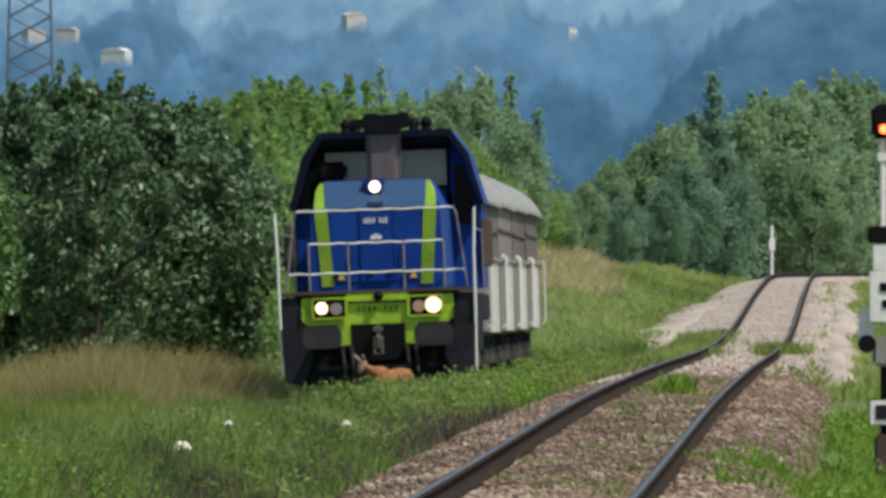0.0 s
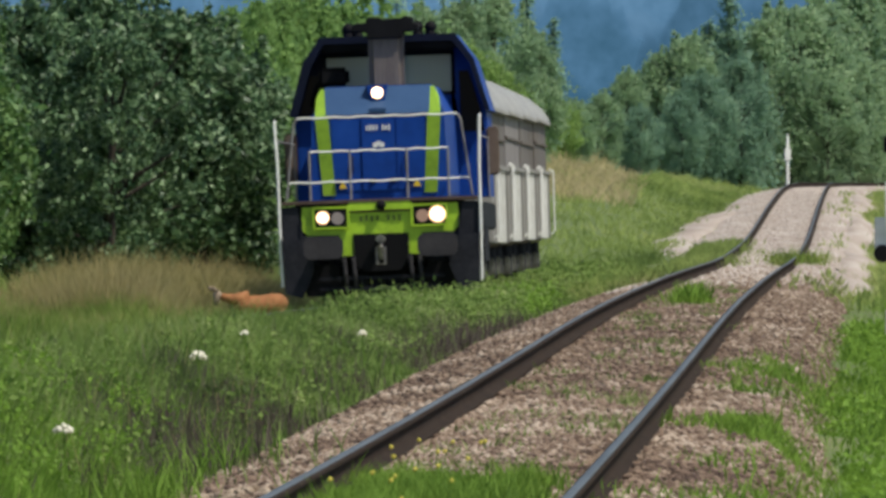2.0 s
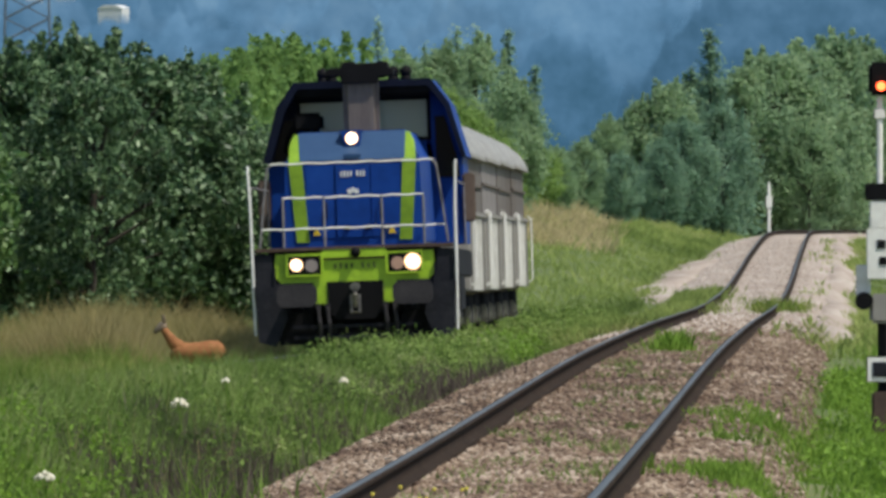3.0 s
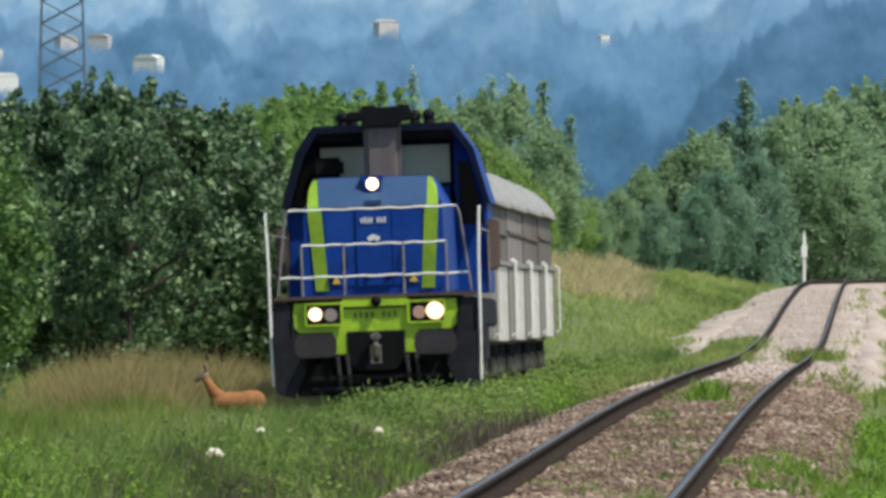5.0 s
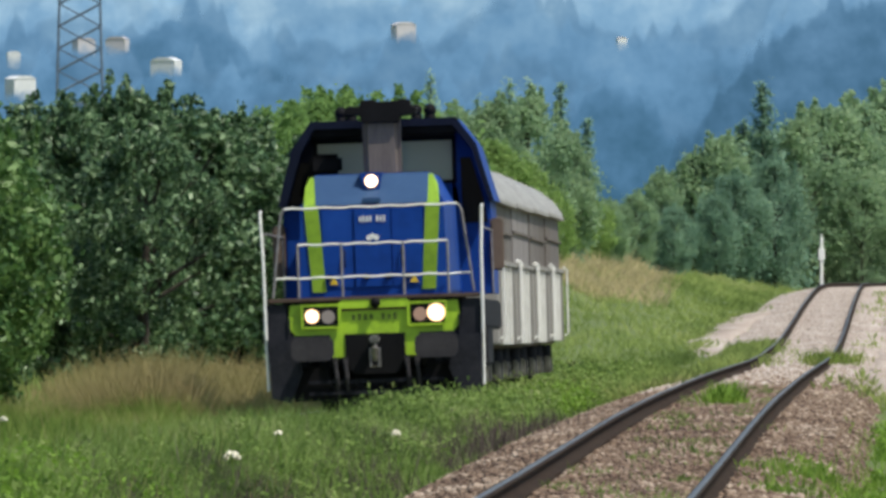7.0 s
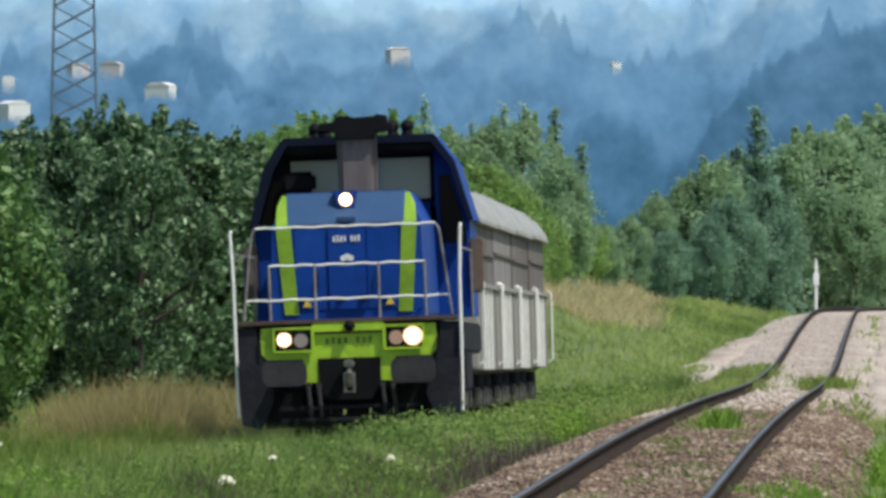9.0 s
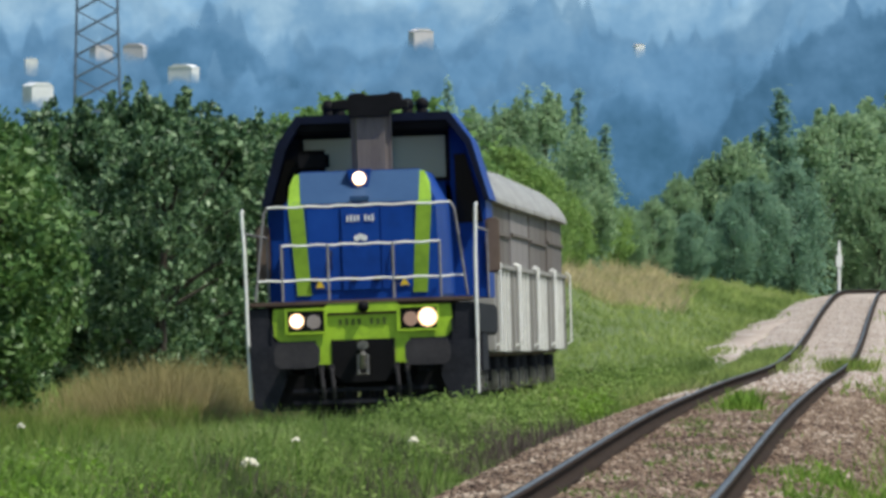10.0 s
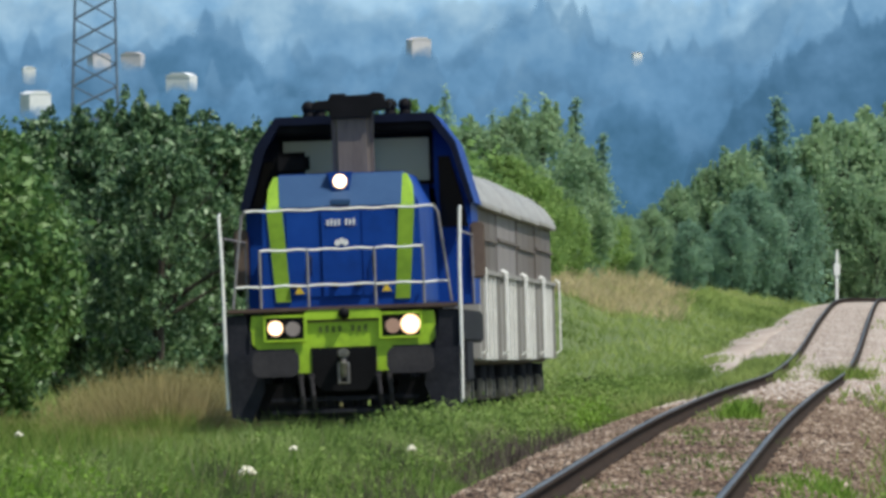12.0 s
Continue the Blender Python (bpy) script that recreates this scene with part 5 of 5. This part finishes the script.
grass("slope_edge_grass", "grass creeping over the pale ballast's edge", 9000, 2.1, 2.9, 300, 800, 0.22, 0.05, M_SLOPE, 36, clumps=(50, 0.7, 16))
grass("slope_edge_grass", "grass creeping over the pale ballast's edge", 10000, -3.3, -2.1, 300, 425, 0.22, 0.04, M_SLOPE, 33, clumps=(55, 0.7, 12))
grass("slope_edge_grass", "grass creeping over the pale ballast's edge", 12000, -3.5, -2.75, 425, 760, 0.2, 0.04, M_SLOPE, 63, clumps=(60, 0.6, 14))
grass("dry_tufts", "tan dry tufts in the green meadow", 20000, -18, -6.6, 100, 330, 0.34, 0.014, M_DRY, 35, clumps=(110, 1.0, 8), lean=0.6)
grass("track_weeds", "small green weeds growing between the rails", 20000, -0.62, 0.3, 84, 112, 0.15, 0.010, M_LUSH, 20, clumps=(34, 0.3, 2.0), spread=0.05)
grass("track_weeds", "small green weeds growing between the rails", 3500, -0.6, 0.55, 110, 300, 0.09, 0.014, M_WEED, 34, clumps=(60, 0.3, 4), spread=0.05)
grass("track_tuft", "green weed clump between the rails", 400, -0.22, 0.22, 248, 251, 0.34, 0.03, M_LUSH, 29, spread=0.05)
grass("track_tuft", "green weed clump over the distant rail", 800, 0.4, 1.0, 380, 420, 0.30, 0.03, M_GRASS, 30, spread=0.1, clumps=(7, 0.5, 9))
grass("shoulder_weeds", "green weeds creeping over the ballast", 8000, 1.2, 2.1, 84, 180, 0.12, 0.016, M_LUSH, 31, clumps=(40, 0.45, 3), spread=0.06)
weed_clumps("leafy_weeds", "leafy green weeds in the verge", 900, 46, -4.2, -2.5, 84, 290, 0.26, 0.028, M_WEED, 41, 1.2)
weed_clumps("leafy_weeds", "leafy bright weeds in the meadow", 1100, 50, -7, -2.7, 84, 140, 0.27, 0.026, M_LUSH, 42, 1.0)
weed_clumps("leafy_weeds", "leafy green weeds below the train", 420, 50, -4.8, -3.7, 180, 250, 0.14, 0.024, M_WEED, 43, 0.8)
weed_clumps("tall_weeds", "tall leafy weeds before the train", 150, 110, -3.9, -2.6, 222, 250, 0.40, 0.030, M_WEED, 47)
weed_clumps("tall_weeds", "tall leafy weeds beside the wagons", 160, 90, -3.9, -2.6, 252, 330, 0.40, 0.036, M_WEED, 48)
weed_clumps("leafy_weeds", "leafy green weeds right of the ballast", 500, 50, 2.0, 4.5, 84, 250, 0.26, 0.03, M_LUSH, 44, 1.0)
for px, y, h, r in ((434, 152, 0.44, 0.062), (196, 118, 0.45, 0.055), (725, 184, 0.45, 0.045), (517, 167, 0.5, 0.034), (30, 140, 0.5, 0.03)):
    umbel(at_pix(px, y), y, h, r)
rng_f = random.Random(4)
for _ in range(26):
    y = rng_f.uniform(86, 118)
    x = float(near_x(y)) + rng_f.uniform(-0.6, 0.1)
    bm = bmesh.new()
    bmesh.ops.create_icosphere(bm, subdivisions=1, radius=0.014)
    o = part("yellow_flower", bm, M_YELLOW)
    o.location = (x, y, float(near_z(y)) - 0.03 + rng_f.uniform(0, 0.06))
    tagged(o, "tiny yellow flower among the track weeds", "flower", "yellow flowers")

weed_clumps("leafy_weeds", "dark green weeds on the bank beside the wagons", 600, 50, -7.0, -3.3, 350, 440, 0.30, 0.045, M_WEED, 71)
weed_clumps("leafy_weeds", "yellow-green weeds beside the ballast", 200, 60, -3.6, -2.5, 270, 310, 0.30, 0.035, M_LUSH, 72)
grass("rail_grass", "green grass along the distant rail", 7000, -1.9, -0.95, 385, 480, 0.24, 0.03, M_SLOPE, 73, clumps=(40, 0.5, 9))
marker_post(1478, 800, 2.35)
track_signal(1684, 180, 2.9)

stones("ballast_stone", 34000, -2.35, 2.2, 84, 150, 0.031, near_bed, 5)["kind"] = "stuff"
stones("ballast_stone", 38000, -2.3, 2.2, 150, 440, 0.030, near_bed, 6, fade=(340, 440))["kind"] = "stuff"
stones("dusty_stone", 20000, -2.35, 2.2, 300, 780, 0.045, far_bed, 7, M_HAZED, fade=(370, 275))["kind"] = "stuff"
spill = sweep("ballast_spill", [(-3.9, -1.0), (-3.3, -0.5), (-2.7, -0.36), (-2.1, -0.28), (-1.9, -0.45)], lambda y: near_x(y) + 0.2 * np.sin(y * 0.045) + 0.12 * np.sin(y * 0.13), lambda y: near_z(y) - 0.45 * np.clip((520 - y) / 50, 0, 1) - 0.3 * np.clip((y - 600) / 40, 0, 1), 470, 640, 2.0, M_BEDFAR, None)
spill_b = sweep("ballast_spill", [(1.3, -0.45), (1.6, -0.215), (1.95, -0.26), (2.3, -0.45), (2.8, -1.0)], lambda y: near_x(y) + 0.15 * np.sin(y * 0.06) + 0.1 * np.sin(y * 0.17), lambda y: near_z(y) - 0.5 * np.clip((350 - y) / 50, 0, 1), 300, 800, 2.0, M_BEDFAR, None)
tagged(spill_b, "pale stone spilled beside the distant track", "ballast", kind="structure")
tagged(spill, "pale stone spilled beside the distant track", "ballast", kind="structure")

# the nearest stones of the shoulder, one by one
rng_s = random.Random(8)
stone_meshes = []
for k in range(8):
    bm = bmesh.new()
    bmesh.ops.create_icosphere(bm, subdivisions=1, radius=0.04)
    for v in bm.verts:
        v.co = Vector((v.co.x * rng_s.uniform(0.7, 1.3), v.co.y * rng_s.uniform(0.7, 1.3), v.co.z * rng_s.uniform(0.5, 1.0)))
    me = bpy.data.meshes.new("stone")
    bm.to_mesh(me)
    bm.free()
    me.materials.append(M_LOOSE)
    stone_meshes.append(me)
for k in range(290):
    y = rng_s.uniform(92, 112)
    u = rng_s.uniform(-2.1, -0.9)
    o = new("stone", stone_meshes[k % 8])
    o.parent = near_bed
    o.matrix_basis = pose(float(near_x(y)) + u, y, float(near_z(y)) + float(bed_h(u)) + 0.02, 0, 0, rng_s.uniform(0, 360))

# the train
loco, loco_wheels = locomotive()
wagons = [wagon(k) for k in range(4)]
roe, roe_neck, roe_legs = deer()
roe.scale = (0.96, 0.96, 0.96)


def motions():
    """The train rolls towards the camera at a walking pace."""
    times = [i * 0.1 for i in range(121)]
    yaw = -math.degrees(math.atan(SLOPE))

    def front(t):
        return float(np.interp(t, [0, 5, 9, 10.5, 12], [302.0, 281.5, 261.7, 255.0, 249.6]))

    for (veh, back, roll) in [(loco, 0.0, -2.0)] + [(w[0], 17.2 + 14.0 * i, -1.6) for i, w in enumerate(wagons)]:
        rows = []
        for t in np.linspace(0, 12, 25):
            y = front(t) + back
            rows.append((float(t), pose(float(far_x(y)), y, float(left_z(y)), 0, roll, yaw)))
        walk(veh, rows)
    for w in loco_wheels + [x for _, ws in wagons for x in ws]:
        r, y0 = w["radius"], w.location.y
        walk(w, [(t, pose(0, y0, r, math.degrees((302.0 - front(t)) / r))) for t in times])

    # the deer crosses before the train, stands, then goes off into the dry grass
    path = [(0.0, 806, 286, 45), (0.5, 740, 285, 45), (1.0, 656, 283, 40), (1.5, 597, 281, 35), (2.0, 546, 279, 15), (2.5, 488, 277, 0), (2.8, 471, 276, 0), (3.2, 466, 276, 0),
            (4.8, 473, 276, 0), (5.2, 478, 276, 0), (5.6, 456, 276, 0), (6.0, 418, 277, -42), (6.2, 394, 278.5, -60), (6.4, 381, 280.5, -70), (6.6, 370, 283, -75), (6.8, 358, 286, -75),
            (7.2, 340, 291, -60), (8.2, 325, 294, -30), (12.0, 322, 294, -20)]
    rows = []
    for t, px, y, rz in path:
        x = at_pix(px, y)
        rows.append((t, pose(x, y, float(ground_z(x, y)) + float(np.interp(t, [0, 1, 1.5, 2, 2.5, 3, 5.6, 6, 6.6], [-0.12, -0.06, -0.22, -0.26, -0.12, -0.07, -0.09, 0.0, 0.03])), 0, 0, rz)))
    walk(roe, rows)
    walk(roe_neck, [(t, pose(-0.30, 0, 0.66, 0, a, 0)) for t, a in ((0.0, -45), (1.0, -62), (1.8, -55), (2.5, -66), (2.8, -30), (3.2, -10), (5.0, -10), (5.6, -22), (6.0, -15), (6.2, 5), (6.6, -50), (7.0, -85), (12.0, -85))])
    for k, leg in enumerate(roe_legs):
        x, y, z = leg.location
        rows = [(0.15 * i, pose(x, y, z, 0, (30 if i * 0.15 < 2.8 else 14) * math.sin(i * 1.4 + k * 2.2) * (0.0 if 3.0 < i * 0.15 < 5.7 or i * 0.15 > 9 else 1.0), 0)) for i in range(81)]
        walk(leg, rows)


motions()
